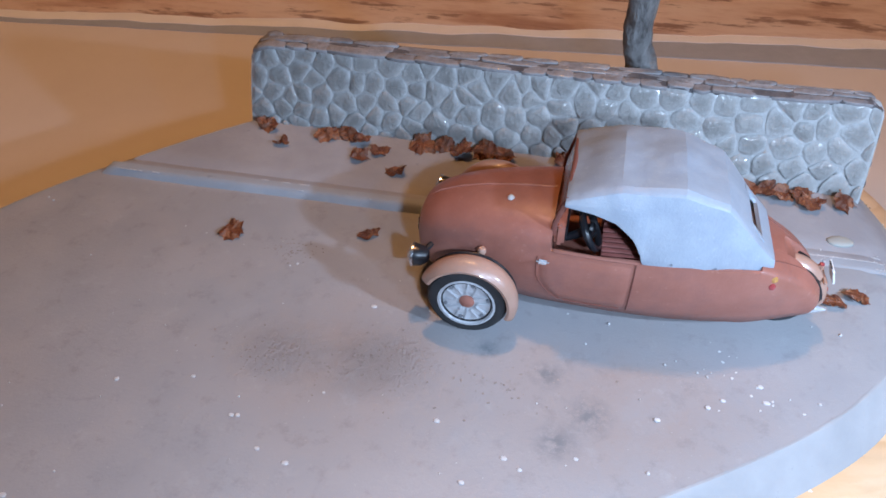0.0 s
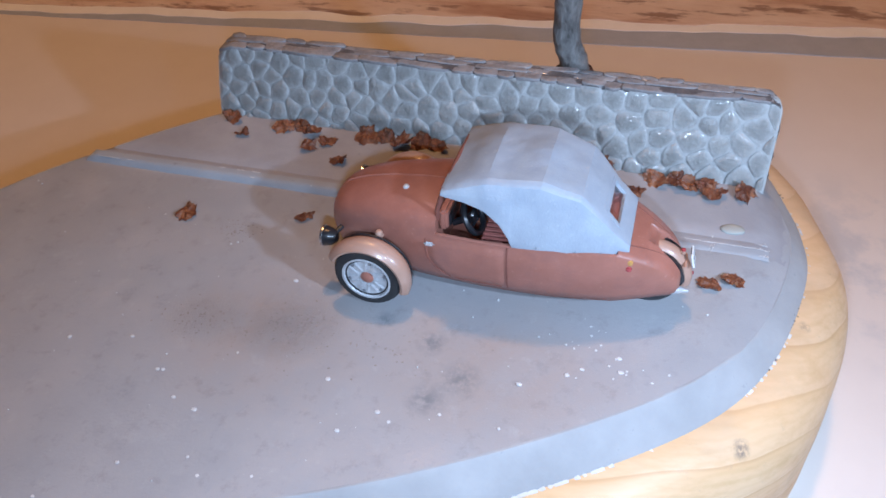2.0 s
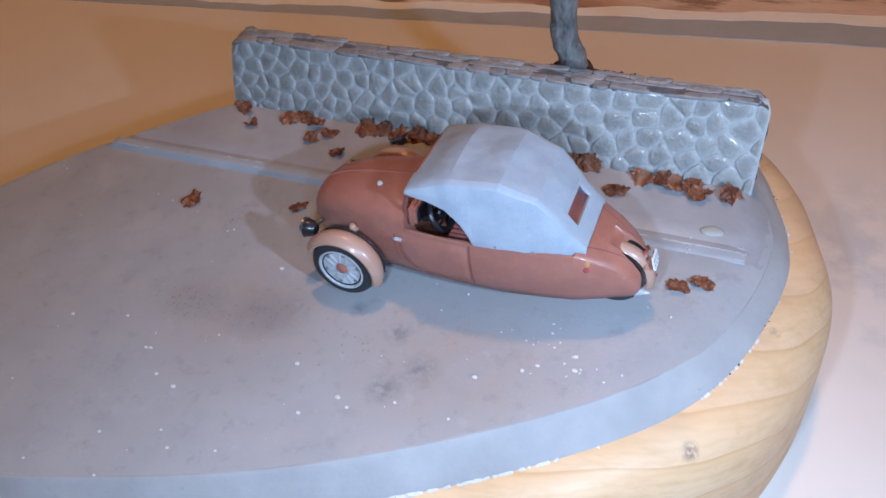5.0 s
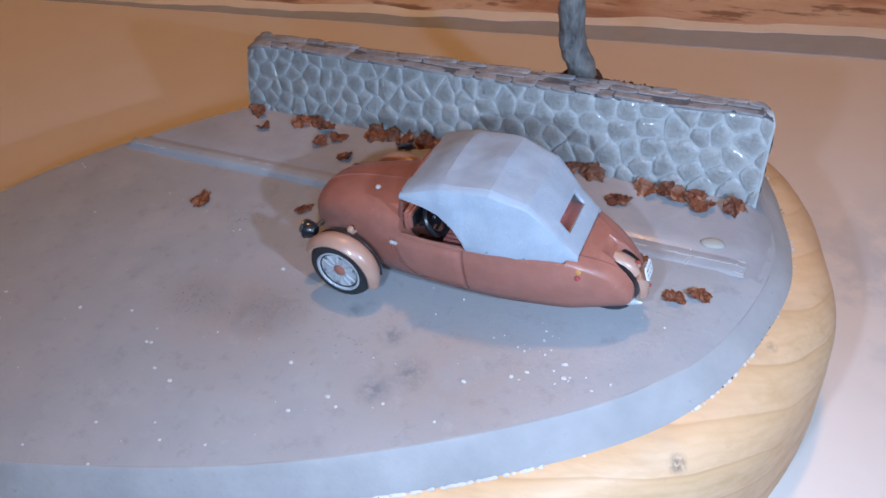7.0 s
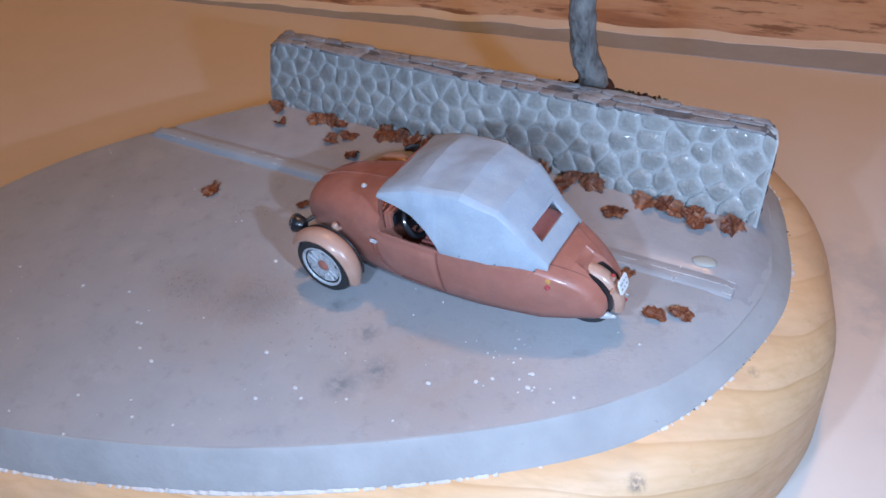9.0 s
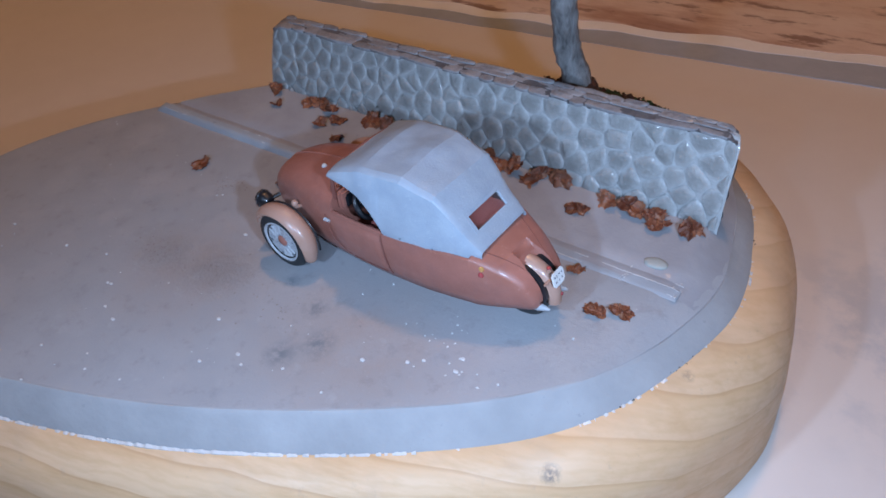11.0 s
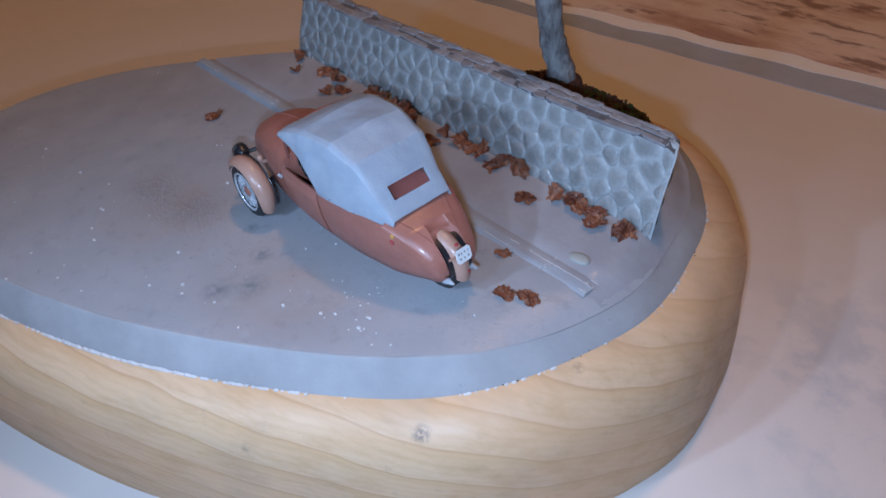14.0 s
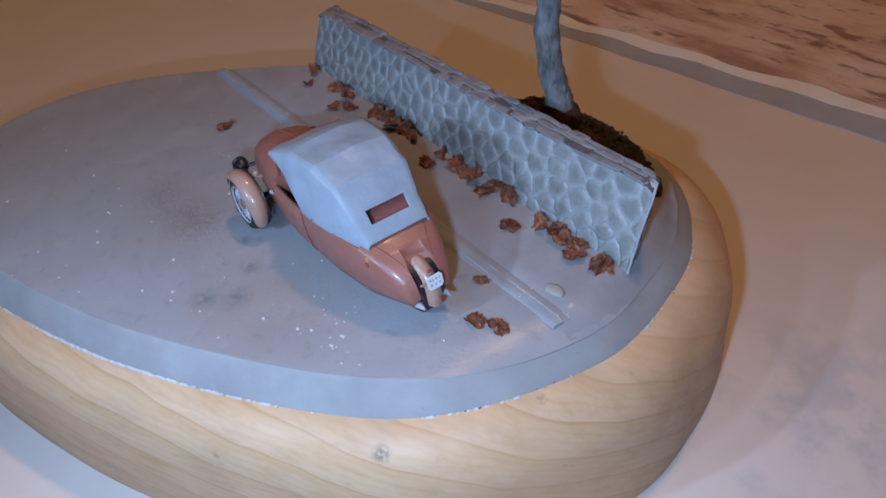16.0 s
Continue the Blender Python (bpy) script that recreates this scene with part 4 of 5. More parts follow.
for sgn in (-1, 1):
    bm = bmesh.new()
    rows = []
    for j in range(11):
        v = j / 10
        row = []
        for i in range(15):
            u = i / 14
            z = 0.52 + 1.06 * v
            front = 1.02 + 0.42 * (1 - min(1.0, v * 1.6)) ** 2 + 0.06 * max(0, v - 0.8)
            x = front + (2.52 - front) * u
            edge = min(u, 1 - u, v, 1 - v)
            row.append(bm.verts.new((x, sgn * flank(x, z, 0.025 if edge > 0.001 else -0.015), z)))
        rows.append(row)
    for a, b in zip(rows, rows[1:]):
        for i in range(14):
            bm.faces.new((a[i], a[i + 1], b[i + 1], b[i]))
    door = part("door", bm, BODY, car)
    part("door_handle", box(0.20, 0.08, 0.095, (1.11, sgn * (flank(1.12, 1.42) + 0.055), 1.42), 0.038), RIM_SILVER, door, "small bright silver handle")
    # dark tubes painting the shade of the door's shut lines
    line = [(2.535, 1.60 - 0.0775 * k) for k in range(15)]
    low = [(2.535 - 0.115 * k, 0.515) for k in range(1, 10)]
    front = [(1.02 + 0.42 * (1 - min(1.0, v * 1.6)) ** 2 + 0.06 * max(0, v - 0.8) - 0.01, 0.52 + 1.06 * v) for v in (0.0, 0.06, 0.12, 0.2, 0.3, 0.4, 0.5, 0.6, 0.7, 0.8, 0.9)]
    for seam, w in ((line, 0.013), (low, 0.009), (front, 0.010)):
        part("door_gap_shade", tube([(x, sgn * (flank(x, z) + 0.010), z) for x, z in seam], [w] * len(seam), 6), SEAM_SHADE, door, "dark line painting the shade in the gap along the door's edge")
    sill = [(1.26 + 0.11 * k, 1.625) for k in range(13)]
    part("door_lip", tube([(x, sgn * (flank(x, 1.6) - 0.015), z) for x, z in sill], [0.035] * len(sill), 8), BODY, door)

# hood line and centre strip
part("hood_ridge", tube([(x, 0.0, z) for x, z in ((-1.0, 1.56), (-0.8, 1.73), (-0.45, 1.87), (0.0, 1.975), (0.6, 2.055), (1.15, 2.09))], [0.018] * 6, 8), BODY, car)
grille = part("grille", loft([[(-1.13 - 0.02 * k, 0.26 * math.cos(2 * math.pi * i / 20), 1.04 + 0.2 * math.sin(2 * math.pi * i / 20)) for i in range(20)] for k in range(2)]), DARK, car, "black grille opening")
for k in range(4):
    part("grille_bar", box(0.03, 0.44 - 0.05 * abs(k - 1.5), 0.03, (-1.155, 0, 0.92 + 0.08 * k), 0.008), CHROME, grille)

# soft top: bottom half width and height, shoulder half width and height, crown height
TOP = [(1.34, 1.10, 2.50, 1.04, 2.58, 2.65), (1.75, 1.12, 2.45, 1.02, 2.72, 2.80), (2.12, 1.14, 2.34, 0.99, 2.84, 2.93), (2.40, 1.15, 2.10, 0.97, 2.85, 2.92), (2.55, 1.16, 1.84, 0.955, 2.86, 2.925), (2.62, 1.16, 1.66, 0.95, 2.865, 2.93),
       (3.04, 1.12, 1.66, 0.91, 2.87, 2.95), (3.36, 1.08, 1.67, 0.88, 2.76, 2.82), (3.70, 1.02, 1.62, 0.84, 2.66, 2.70), (4.12, 0.90, 1.59, 0.77, 2.21, 2.25), (4.36, 0.82, 1.58, 0.72, 1.94, 1.965), (4.58, 0.72, 1.60, 0.67, 1.72, 1.75)]


def top_row(r):
    x, bw, bz, sw, sz, cz = r
    half = [(bw, bz), ((bw * 0.55 + sw * 0.45) + 0.03, bz * 0.55 + sz * 0.45), (sw + 0.02, sz - 0.05 * (sz - bz)), (sw * 0.9, sz + 0.35 * (cz - sz)), (sw * 0.62, sz + 0.62 * (cz - sz)), (sw * 0.3, cz - 0.1 * (cz - sz)), (0.0, cz)]
    return [(x, -a, z) for a, z in half] + [(x, a, z) for a, z in half[-2::-1]]


FINE = 4
coarse = [top_row(r) for r in TOP]


def taut(vals, t):
    """Canvas between two bows: nearly straight, a little rounded."""
    i = min(int(t), len(vals) - 2)
    a, b = np.array(vals[i], float), np.array(vals[i + 1], float)
    return 0.7 * (a + (b - a) * (t - i)) + 0.3 * catmull(vals, t)


along = [[taut([r[i] for r in coarse], k / FINE) for i in range(13)] for k in range(FINE * (len(TOP) - 1) + 1)]
rings = [[Vector(taut(r, k / FINE)) for k in range(FINE * 12 + 1)] for r in along]
bm = bmesh.new()
rows = []
for r in rings:
    row = []
    for p in r:
        sag = 0.042 * noise.noise(Vector((p.x * 1.6, p.y * 1.3, p.z * 1.6))) + 0.014 * noise.noise(p * 4.0)
        row.append(bm.verts.new(p + sag * Vector((0, p.y, 0.8)).normalized()))
    rows.append(row)
for j, (a, b) in enumerate(zip(rows, rows[1:])):
    for i in range(len(a) - 1):
        if 9 * FINE <= j < 10 * FINE and 4 * FINE <= i < 8 * FINE:
            continue
        bm.faces.new((a[i], a[i + 1], b[i + 1], b[i]))
soft_top = part("soft_top", bm, CANVAS, car, "pale blue-grey folding canvas top", sharp=12)
mod = soft_top.modifiers.new("thickness", "SOLIDIFY")
mod.thickness, mod.offset = 0.045 * CM, -1
mod = soft_top.modifiers.new("edge", "BEVEL")
mod.width, mod.segments, mod.limit_method, mod.angle_limit = 0.02 * CM, 2, "ANGLE", radians(30)

for x, y, z in ((3.04, 1.135, 1.72), (3.70, 1.03, 1.68), (4.12, 0.91, 1.65), (4.42, 0.80, 1.64)):
    for sgn in (-1, 1):
        part("stud", turned([(0.013, -0.01), (0.011, 0.010), (0.0001, 0.013)], "y", (x, sgn * y, z), 10), INK, soft_top, "small dark hem stud")
for y in (-0.52, -0.18, 0.18, 0.52):
    part("stud", turned([(0.013, -0.01), (0.011, 0.010), (0.0001, 0.013)], "x", (4.575, y, 1.735), 10), INK, soft_top, "small dark hem stud")

# rear window in the sloping back of the top
WX, WZ = (4.12, 4.36), (2.235, 1.955)
mid = Vector(((WX[0] + WX[1]) / 2, 0, (WZ[0] + WZ[1]) / 2))
slope = math.atan2(WZ[0] - WZ[1], WX[1] - WX[0])
tilt = Euler((0, slope, 0))


def on_back(u, w, out):
    """A point on the sloping back: u down the slope, w across."""
    d, n = Vector((math.cos(slope), 0, -math.sin(slope))), Vector((math.sin(slope), 0, math.cos(slope)))
    return mid + d * u + Vector((0, w, 0)) + n * out


def back_panel(outer, inner, out):
    bm = bmesh.new()
    rows = []
    for (hu, hw), h in ((outer, out - 0.05), (outer, out), (inner, out), (inner, out - 0.06)):
        rows.append([bm.verts.new(on_back(su * hu, sw * hw, h)) for su, sw in ((-1, -1), (-1, 1), (1, 1), (1, -1))])
    for a, b in zip(rows, rows[1:]):
        for i in range(4):
            bm.faces.new((a[i], a[(i + 1) % 4], b[(i + 1) % 4], b[i]))
    return bm


window = part("rear_window", back_panel((0.215, 0.54), (0.15, 0.46), 0.012), CANVAS, car, "rear window with a raised canvas frame")
pane = part("pane", box(0.36, 0.98, 0.02, tuple(on_back(0, 0, -0.09)), 0.0, tilt), GLASS, window)
pane.visible_shadow = False

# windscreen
# painted dark to stand for the shade under the soft top's edge
screen = part("windscreen_frame", tube([(1.2, -0.88, 1.80), (1.22, -0.91, 2.05), (1.37, -0.97, 2.56), (1.39, 0, 2.65), (1.37, 0.97, 2.56), (1.22, 0.91, 2.05), (1.2, 0.88, 1.80)], [0.045] * 7, 8), SEAM_SHADE, car, "windscreen frame painted dark for the shade under the top's edge")
bm = bmesh.new()
bm.faces.new([bm.verts.new(p) for p in ((1.22, -0.9, 2.02), (1.22, 0.9, 2.02), (1.37, 0.94, 2.56), (1.37, -0.94, 2.56))])
bmesh.ops.solidify(bm, geom=bm.faces[:], thickness=0.02)
pane = part("pane", bm, GLASS, screen)
pane.visible_shadow = False

# cabin: pleated seats, dashboard, steering wheel
for y in (-0.5, 0.5):
    seat = part("seat", box(1.15, 0.90, 0.50, (2.55, y, 1.17), 0.08), SEAT, car)
    back = part("backrest", box(0.24, 0.86, 0.95, (3.22, y, 1.55), 0.09, Euler((0, radians(-14), 0))), SEAT, car)
    for k in range(7):
        part("pleat", tube([(2.0 + 0.14 * s, y - 0.39 + 0.13 * k, 1.41 + 0.02 * math.sin(s * 0.45)) for s in range(8)], [0.062] * 8, 8), SEAT, seat)
        part("pleat", tube([(3.06 + 0.012 * s * 10 * math.sin(radians(14)), y - 0.39 + 0.13 * k, 1.4 + 0.105 * s) for s in range(7)], [0.058] * 7, 8), SEAT, back)
part("rear_shelf", box(0.95, 1.5, 0.5, (3.9, 0, 1.55), 0.08), SEAT, car, "red-brown shelf under the rear window")
part("dashboard", box(0.16, 1.8, 0.42, (1.31, 0, 1.78), 0.05), BODY, car)
bm = bmesh.new()
ring = []
for k in range(24):
    a = 2 * math.pi * k / 24
    ring.append(Vector((1.78, -0.55, 1.74)) + Vector((-0.13 * math.sin(a) * 1.2, 0.33 * math.cos(a), 0.28 * math.sin(a))))
wheel_bm = tube(ring + ring[:1], [0.06] * 25, 8)
steering = part("steering_wheel", wheel_bm, DARK, car)
part("steering_column", tube([(1.4, -0.55, 1.5), (1.78, -0.55, 1.74)], [0.06, 0.09], 8), DARK, steering)
part("spoke", box(0.05, 0.6, 0.11, (1.78, -0.55, 1.76), 0.015), DARK, steering)
part("spoke", box(0.05, 0.11, 0.30, (1.81, -0.55, 1.60), 0.015, Euler((0, radians(25), 0))), DARK, steering)
part("horn_boss", turned([(0.14, 0.0), (0.13, 0.05), (0.07, 0.09), (0.0001, 0.10)], "x", (1.76, -0.55, 1.75), 16), DARK, steering)
part("instrument_panel", box(0.05, 1.2, 0.28, (1.40, -0.2, 1.74), 0.03), DARK, car, "black instrument panel")

# front wheels, mudguards, headlamps
WHEEL_R = 0.67


def road_wheel(x, y, sgn, name="wheel"):
    tyre = [(0.40, -0.13), (0.53, -0.165), (0.63, -0.13), (WHEEL_R, -0.06), (WHEEL_R, 0.06), (0.63, 0.13), (0.53, 0.165), (0.40, 0.13)]
    wheel = part(name, turned(tyre + tyre[:1], "y", (x, y, WHEEL_R), 40, False), RUBBER, car, "black rubber tyre on a chrome rim")
    rim = [(0.43, -0.05), (0.47, 0.12), (0.482, 0.165), (0.445, 0.168), (0.415, 0.12), (0.36, 0.10), (0.25, 0.125), (0.17, 0.10), (0.14, 0.10), (0.0001, 0.10)]
    part("rim", turned([(r, sgn * a) for r, a in rim], "y", (x, y, WHEEL_R), 36), RIM_SILVER, wheel, "bright silver rim")
    part("hub_cap", turned([(0.13, sgn * 0.08), (0.125, sgn * 0.12), (0.07, sgn * 0.15), (0.0001, sgn * 0.155)], "y", (x, y, WHEEL_R), 24), BODY, wheel, "terracotta hub cap")
    for k in range(12):
        a = 2 * math.pi * k / 12
        part("spoke", box(0.24, 0.045, 0.05, (x + 0.275 * math.cos(a), y + sgn * 0.118, WHEEL_R + 0.275 * math.sin(a)), 0.016, Euler((0, -a + (0.16 if k % 2 else -0.16), 0))), RIM_SILVER, wheel)
    for k in range(6):
        a = 2 * math.pi * (k + 0.25) / 6
        part("rim_hole", turned([(0.036, sgn * 0.10), (0.034, sgn * 0.128), (0.0001, sgn * 0.128)], "y", (x + 0.365 * math.cos(a), y, WHEEL_R + 0.365 * math.sin(a)), 10), INK, wheel, "dark hole in the rim")
    return wheel


def mudguard(x, y, z, r, width, a0, a1, n=26, pinch=0.35):
    rings = []
    for k in range(n + 1):
        a = radians(a0 + (a1 - a0) * k / n)
        taper = 1.0 - pinch * abs(2 * k / n - 1) ** 4
        ring = []
        for q in range(9):
            f = 2 * q / 8 - 1
            rr = r + 0.09 * (1 - f * f) - 0.03 * abs(f) ** 6
            ring.append((x + rr * math.cos(a), y + f * width / 2 * taper, z + rr * math.sin(a)))
        for q in range(8, -1, -1):
            f = 2 * q / 8 - 1
            rr = r + 0.09 * (1 - f * f) - 0.03 * abs(f) ** 6 - 0.045
            ring.append((x + rr * math.cos(a), y + f * width / 2 * taper * 0.93, z + rr * math.sin(a)))
        rings.append(ring)
    return loft(rings)


for sgn in (-1, 1):
    y = sgn * 1.42
    road_wheel(-0.02, y, sgn)
    part("mudguard", mudguard(-0.02, y, WHEEL_R, 0.745, 0.44, 158, -22), BEIGE, car, "beige painted mudguard")
    # black tube standing for the shadow in the gap between guard and body
    inner = [(-0.02 + 0.765 * math.cos(radians(a)), sgn * (1.42 - 0.215), WHEEL_R + 0.765 * math.sin(radians(a))) for a in range(140, -15, -8)]
    part("guard_gap_shade", tube(inner, [0.022] * len(inner), 8), DARK, car, "black line painting the shade in the gap behind the mudguard")
    part("guard_bracket", tube([(0.12, sgn * 1.2, 1.36), (0.12, sgn * 0.88, 1.25)], [0.045, 0.05], 8), BEIGE, car)
    part("axle", tube([(-0.02, y * 0.95, WHEEL_R), (-0.02, sgn * 0.7, 0.62)], [0.08, 0.08], 10), DARK, car)
    shell = part("headlamp", turned([(0.0001, 0.22), (0.10, 0.20), (0.17, 0.10), (0.19, 0.0), (0.19, -0.06), (0.15, -0.07)], "x", (-0.98, sgn * 1.03, 1.08), 24), DARK, car, "black headlamp with a chrome lens")
    part("lens", turned([(0.205, -0.03), (0.21, -0.07), (0.18, -0.09), (0.12, -0.12), (0.06, -0.145), (0.0001, -0.15)], "x", (-0.98, sgn * 1.03, 1.08), 24), CHROME, shell, "bright lens")
    part("bracket", tube([(-0.9, sgn * 0.95, 1.06), (-0.8, sgn * 0.72, 1.1)], [0.045, 0.05], 8), DARK, shell)
    part("exhaust", tube([(5.0, sgn * 0.29, 0.50), (5.28, sgn * 0.295, 0.53), (5.49, sgn * 0.31, 0.56), (5.71, sgn * 0.315, 0.59)], [0.085, 0.10, 0.085, 0.022], 12), RIM_SILVER, car, "pointed silver exhaust tip")

part("indicator", turned([(0.060, 0.0), (0.054, -0.03), (0.0001, -0.05)], "y", (4.62, -flank(4.62, 1.36) + 0.03, 1.475), 12), AMBER, car, "amber indicator")
part("side_lamp", turned([(0.056, 0.0), (0.050, -0.03), (0.0001, -0.05)], "y", (4.62, -flank(4.62, 1.30) + 0.005, 1.35), 12), RED, car, "red side lamp")

# rear wheel, its guard, number plate
tail_wheel = part("wheel", turned([(0.28, -0.17), (0.44, -0.20), (0.53, -0.12), (0.53, 0.12), (0.44, 0.20), (0.28, 0.17)], "y", (5.0, 0.0, 0.53), 36), RUBBER, car, "black rear tyre")
part("rim", turned([(0.28, -0.14), (0.2, -0.1), (0.2, 0.1), (0.28, 0.14)], "y", (5.0, 0, 0.53), 24), CHROME, tail_wheel)
part("rear_mudguard", mudguard(4.98, 0.0, 0.62, 0.68, 0.36, 92, -8, pinch=0.12), BEIGE, car, "beige rear mudguard")
# black liner that paints in the slot's deep shade over its terracotta floor
rings = []
for k in range(11):
    a = radians(96 - 88 * k / 10)
    x, z = 4.98 + 0.64 * math.cos(a), 0.62 + 0.64 * math.sin(a)
    rings.append([(x, -0.265, z + 0.05), (x, 0.265, z + 0.05), (x - 0.06, 0.265, z - 0.1), (x - 0.06, -0.265, z - 0.1)])
part("slot_shade", loft(rings), DARK, car, "black liner painting the shade in the slot beside the rear mudguard")
lean_back = Euler((0, radians(-16), 0))
bm = box(0.29, 0.35, 0.03)
bmesh.ops.bevel(bm, geom=[e for e in bm.edges if abs(e.verts[0].co.z - e.verts[1].co.z) > 0.01], offset=0.035, segments=3, affect="EDGES")
bmesh.ops.rotate(bm, cent=(0, 0, 0), matrix=Euler((0, radians(90 - 16), 0)).to_matrix(), verts=bm.verts)
bmesh.ops.translate(bm, vec=(5.69, 0.0, 1.14), verts=bm.verts)
plate = part("number_plate", bm, PLATE, car, "white number plate with rounded corners")
part("plate_edge", box(0.03, 0.22, 0.03, tuple(Vector((5.69, 0.0, 1.14)) + lean_back.to_matrix() @ Vector((-0.01, 0, 0.14))), 0.012, lean_back), DARK, plate, "black upper edge")
for y, z, w, h in ((-0.11, 0.058, 0.034, 0.045), (-0.05, 0.05, 0.018, 0.05), (0.03, 0.06, 0.038, 0.03), (0.11, 0.055, 0.02, 0.04), (-0.10, -0.05, 0.038, 0.035), (0.0, -0.058, 0.022, 0.04), (0.095, -0.048, 0.03, 0.036)):
    part("plate_mark", box(0.012, w, h, tuple(Vector((5.69, 0.0, 1.14)) + lean_back.to_matrix() @ Vector((0.0135, y, z))), 0.0, lean_back), INK, plate)
part("lamp_block", box(0.10, 0.12, 0.10, (5.50, 0.0, 1.215), 0.03, Euler((0, radians(35), 0))), BEIGE, car)
part("slot_bracket", box(0.14, 0.05, 0.10, (5.42, -0.21, 1.06), 0.015, Euler((0, radians(35), 0))), DARK, car)
# dark tubes painting the shade of the tail's seams
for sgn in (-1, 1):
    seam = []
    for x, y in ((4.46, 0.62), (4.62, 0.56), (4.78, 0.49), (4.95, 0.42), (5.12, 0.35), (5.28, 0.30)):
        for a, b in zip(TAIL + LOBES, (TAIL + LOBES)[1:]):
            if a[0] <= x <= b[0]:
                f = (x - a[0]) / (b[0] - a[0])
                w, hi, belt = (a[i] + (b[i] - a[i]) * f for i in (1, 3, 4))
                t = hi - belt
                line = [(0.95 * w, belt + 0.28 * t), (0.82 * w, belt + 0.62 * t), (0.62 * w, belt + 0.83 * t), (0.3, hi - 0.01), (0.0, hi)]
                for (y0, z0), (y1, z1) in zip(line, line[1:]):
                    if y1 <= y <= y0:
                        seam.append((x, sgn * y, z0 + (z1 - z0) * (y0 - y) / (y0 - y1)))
    part("tail_seam_shade", tube(seam, [0.012] * len(seam), 6), SEAM_SHADE, car, "dark line painting the shade in the seam beside the rear mudguard")
part("plate_arm", box(0.06, 0.42, 0.045, (5.57, -0.06, 1.07), 0.015), BEIGE, car)
part("tail_lamp", turned([(0.040, 0.0), (0.040, 0.03), (0.0001, 0.05)], "z", (5.50, 0.0, 1.25), 14), RED, car, "red tail lamp")
part("tail_lamp", turned([(0.035, 0.0), (0.035, 0.04), (0.0001, 0.05)], "x", (5.72, 0.05, 0.72), 12), RED, car, "small red reflector")
# silver knob added to stand for the white glint on the hood
part("hood_glint_knob", turned([(0.06, -0.02), (0.058, 0.03), (0.035, 0.06), (0.0001, 0.07)], "z", (0.45, -0.36, 2.0), 16), SILVER, car)
for sgn in (-1, 1):
    part("guard_knob", turned([(0.07, -0.02), (0.075, 0.03), (0.05, 0.07), (0.0001, 0.08)], "z", (0.12, sgn * 1.08, 1.40), 12), BEIGE, car)

# ---- dry leaves ----


def leaf_mesh(seed):
    """A dry leaf of two thin layers: an uneven blade creased along its rib, spines on its margin, one side curled."""
    r = random.Random(seed)
    n = 48
    bm = bmesh.new()
    fold, curl, cup = r.uniform(-0.25, 0.45), r.uniform(0.2, 0.9), r.uniform(-0.3, 0.3)
    narrow, skew, crease = r.uniform(0.62, 0.95), r.uniform(-0.3, 0.3), r.uniform(0, 6.28)
    lobes = [0.30 * noise.noise(Vector((1.5 * math.cos(6.2832 * k / n), 1.5 * math.sin(6.2832 * k / n), seed * 3.1))) for k in range(n)]
    spines = [r.uniform(0.10, 0.30) * (0.35 + 0.65 * (math.sin(6.2832 * k / n + crease) > 0)) if r.random() < 0.26 else r.uniform(-0.09, 0.03) for k in range(n)]
    layers = []
    for lift in (0.0, 0.010):
        mid = bm.verts.new((0, 0, 0.05 + 0.12 * noise.noise(Vector((0, 0, seed))) + lift))
        rings = []
        for f in (0.25, 0.5, 0.72, 0.88, 1.0):
            ring = []
            for k in range(n):
                a = 2 * math.pi * k / n
                rr = 0.285 * f * (1 + lobes[k] * f + (spines[k] if f > 0.9 else 0.4 * min(0.0, spines[k]) * f))
                x, y = rr * math.cos(a), rr * math.sin(a) * narrow
                across = x * math.cos(crease) + y * math.sin(crease)
                y += skew * x * x * 2
                z = 0.05 + fold * abs(y) + cup * x * x * 3 + curl * max(0.0, across - 0.10) ** 1.2 + 0.15 * noise.noise(Vector((x * 5, y * 5, seed))) + 0.05 * noise.noise(Vector((x * 16, y * 16, seed)))
                ring.append(bm.verts.new((x, y, max(0.004, z) + lift)))
            rings.append(ring)
        for k in range(n):
            q = (k + 1) % n
            bm.faces.new((mid, rings[0][k], rings[0][q]))
            for inner, outer in zip(rings, rings[1:]):
                bm.faces.new((inner[k], outer[k], outer[q], inner[q]))
        layers.append(rings[-1])
    for k in range(n):
        bm.faces.new((layers[0][k], layers[0][(k + 1) % n], layers[1][(k + 1) % n], layers[1][k]))
    return bm


STAND = [tagged(part("dry_leaf", leaf_mesh(s), LEAF, sharp=30), "crumpled brown dry leaf lying on the grey ground", "leaf", "dry leaves by the wall") for s in range(1, 10)]
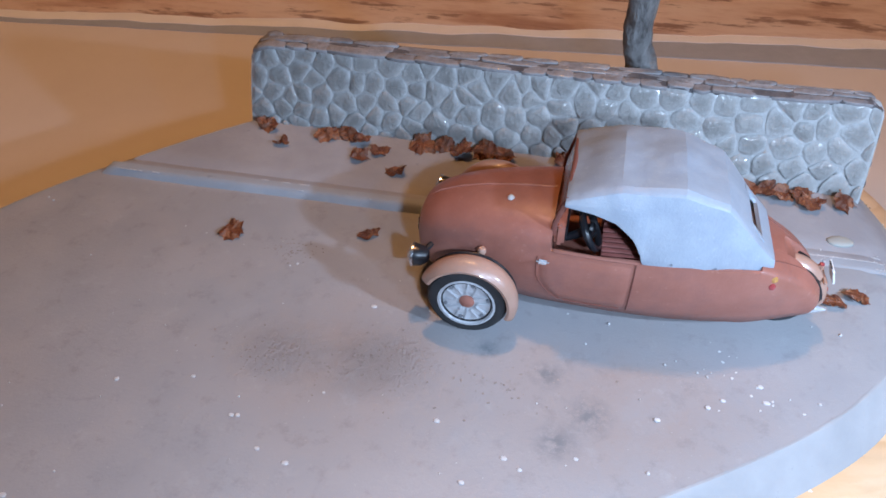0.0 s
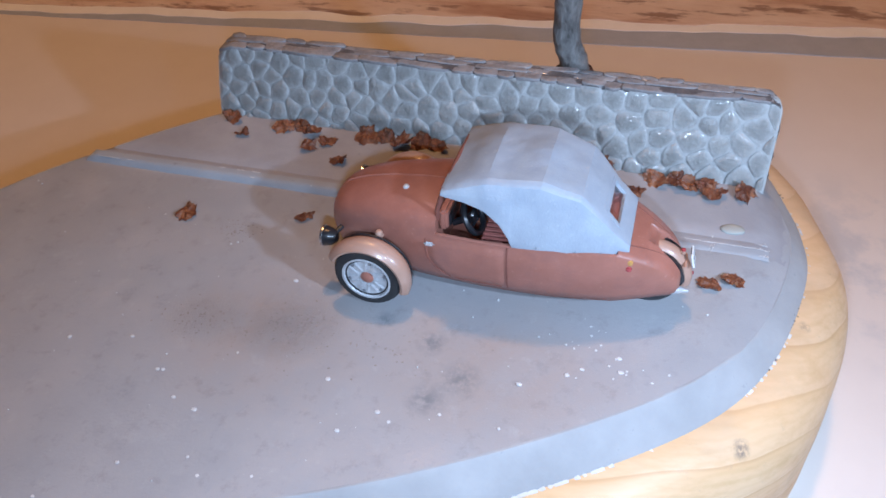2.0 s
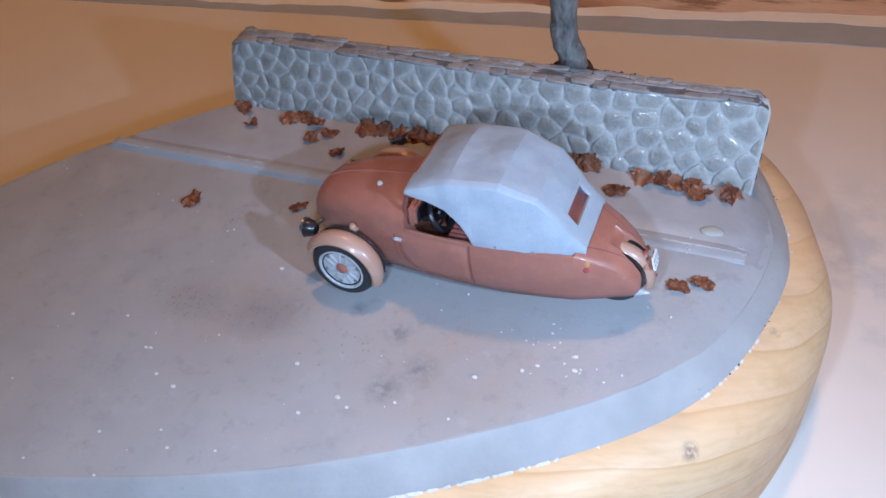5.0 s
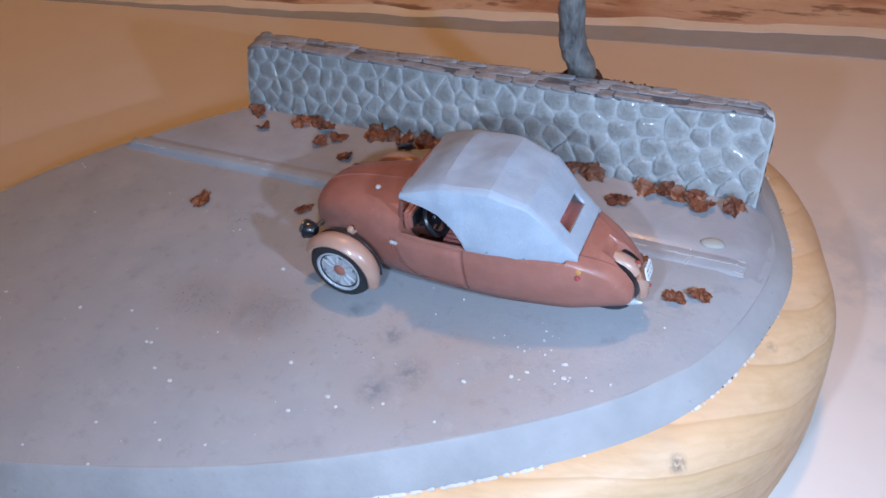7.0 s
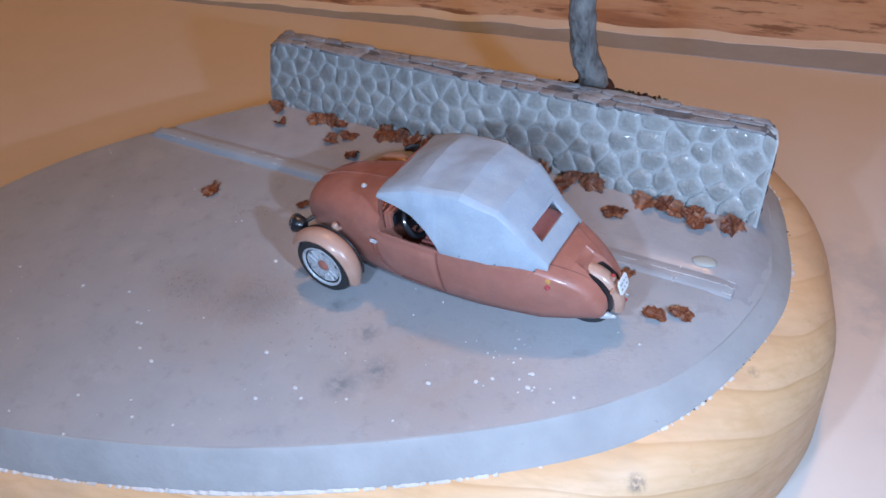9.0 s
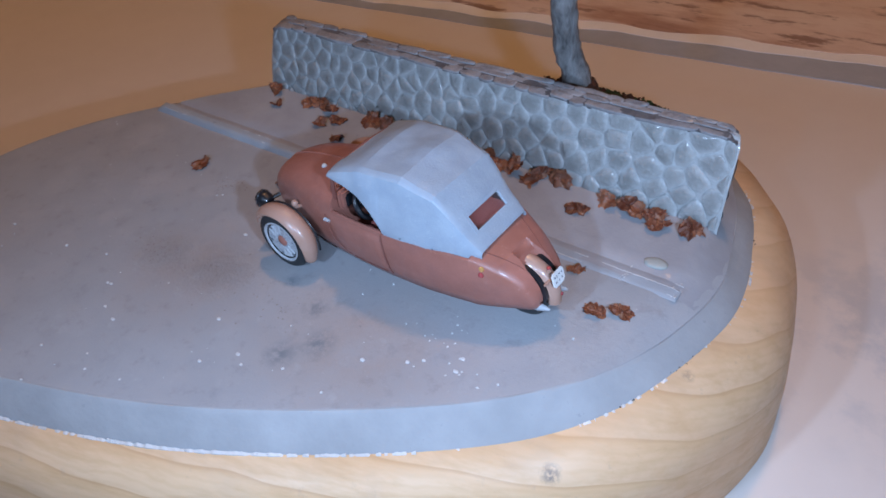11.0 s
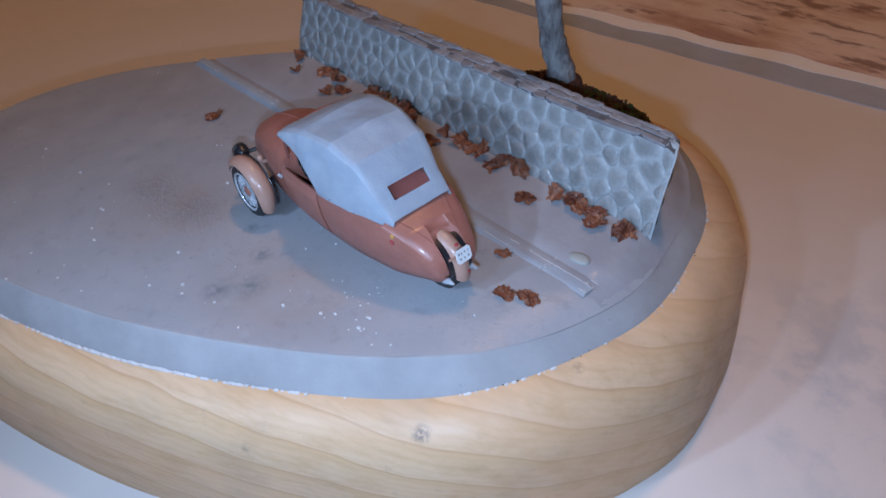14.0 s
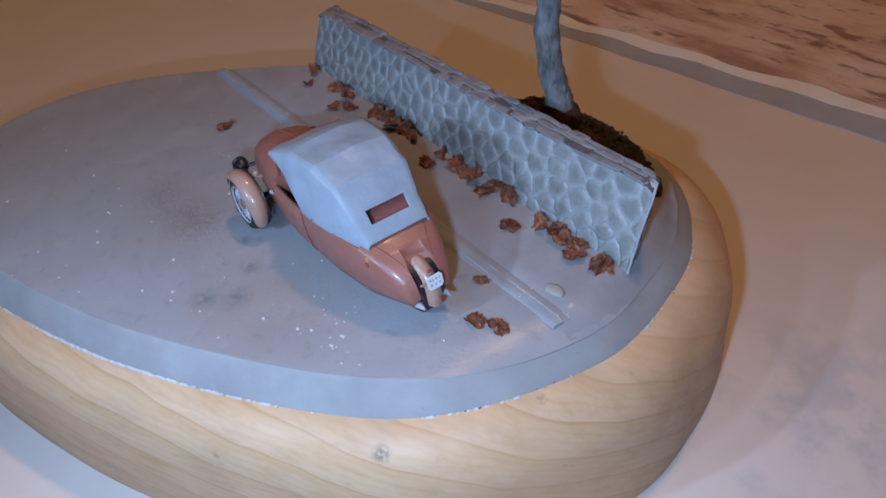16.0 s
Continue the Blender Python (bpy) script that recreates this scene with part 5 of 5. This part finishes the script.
# x, y, size, lean against the wall
LITTER = [(-5.65, 5.0, 0.95, 40), (-5.15, 4.46, 0.72, 8), (-4.23, 4.92, 1.0, 20), (-3.72, 5.02, 0.95, 50), (-3.42, 4.88, 0.8, 10), (-3.30, 4.32, 0.8, -6), (-2.92, 4.62, 0.85, 5),
          (-2.0, 4.96, 1.05, 26), (-1.5, 5.03, 0.8, 55), (-2.35, 3.98, 0.85, 0), (-1.1, 4.95, 0.9, 18), (-0.6, 5.03, 0.95, 45), (-0.18, 5.0, 0.9, 30),
          (-5.04, 1.54, 0.95, 5), (-2.39, 2.02, 0.7, -5), (1.02, 4.58, 0.85, 4), (1.1, 5.06, 0.85, 42), (1.68, 5.06, 0.95, 30), (2.08, 5.0, 0.95, 15), (2.45, 5.06, 0.9, 40),
          (2.98, 4.86, 0.8, 12), (3.13, 5.12, 0.85, 68), (3.64, 5.10, 0.95, 62), (4.36, 4.48, 0.9, 6), (4.85, 5.0, 1.0, 34), (5.29, 5.10, 0.95, 30), (5.56, 5.0, 0.95, 18),
          (5.93, 5.08, 0.95, 28), (6.1, 4.84, 0.9, 8), (6.75, 5.02, 0.95, 30), (5.27, 2.91, 0.66, 4), (6.16, 2.05, 0.78, 4), (6.58, 2.30, 0.85, -4)]
rl = random.Random(21)
for k, (x, y, size, lean) in enumerate(LITTER):
    rise = 0.012 + 0.0024 * max(0, lean - 12)
    spin = rl.uniform(-40, 40) + (180 if rl.random() < 0.5 and lean < 12 else 0)
    m = pose(CM * x, CM * y, CM * (ground_z(x, y) + rise), lean, rl.uniform(-12, 12), spin)
    size *= 0.98
    if k < len(STAND):
        STAND[k].matrix_basis = m @ Matrix.Diagonal((size, size, size, 1))
    else:
        ob = copy_thing(STAND[k * 4 % len(STAND)], m)
        ob.scale = (size, size, size)

# ---- pebble on the pavement ----
bm = bmesh.new()
bmesh.ops.create_icosphere(bm, subdivisions=3, radius=1.0)
bmesh.ops.scale(bm, vec=(0.25, 0.165, 0.075), verts=bm.verts)
rough_up(bm, 0.3, 0.03, 4.0)
stone = part("pebble", bm, PEBBLE)
stone.location = [CM * c for c in (6.55, 3.84, ground_z(6.55, 3.84) + 0.008)]
tagged(stone, "smooth off-white pebble on the grey pavement", "pebble")
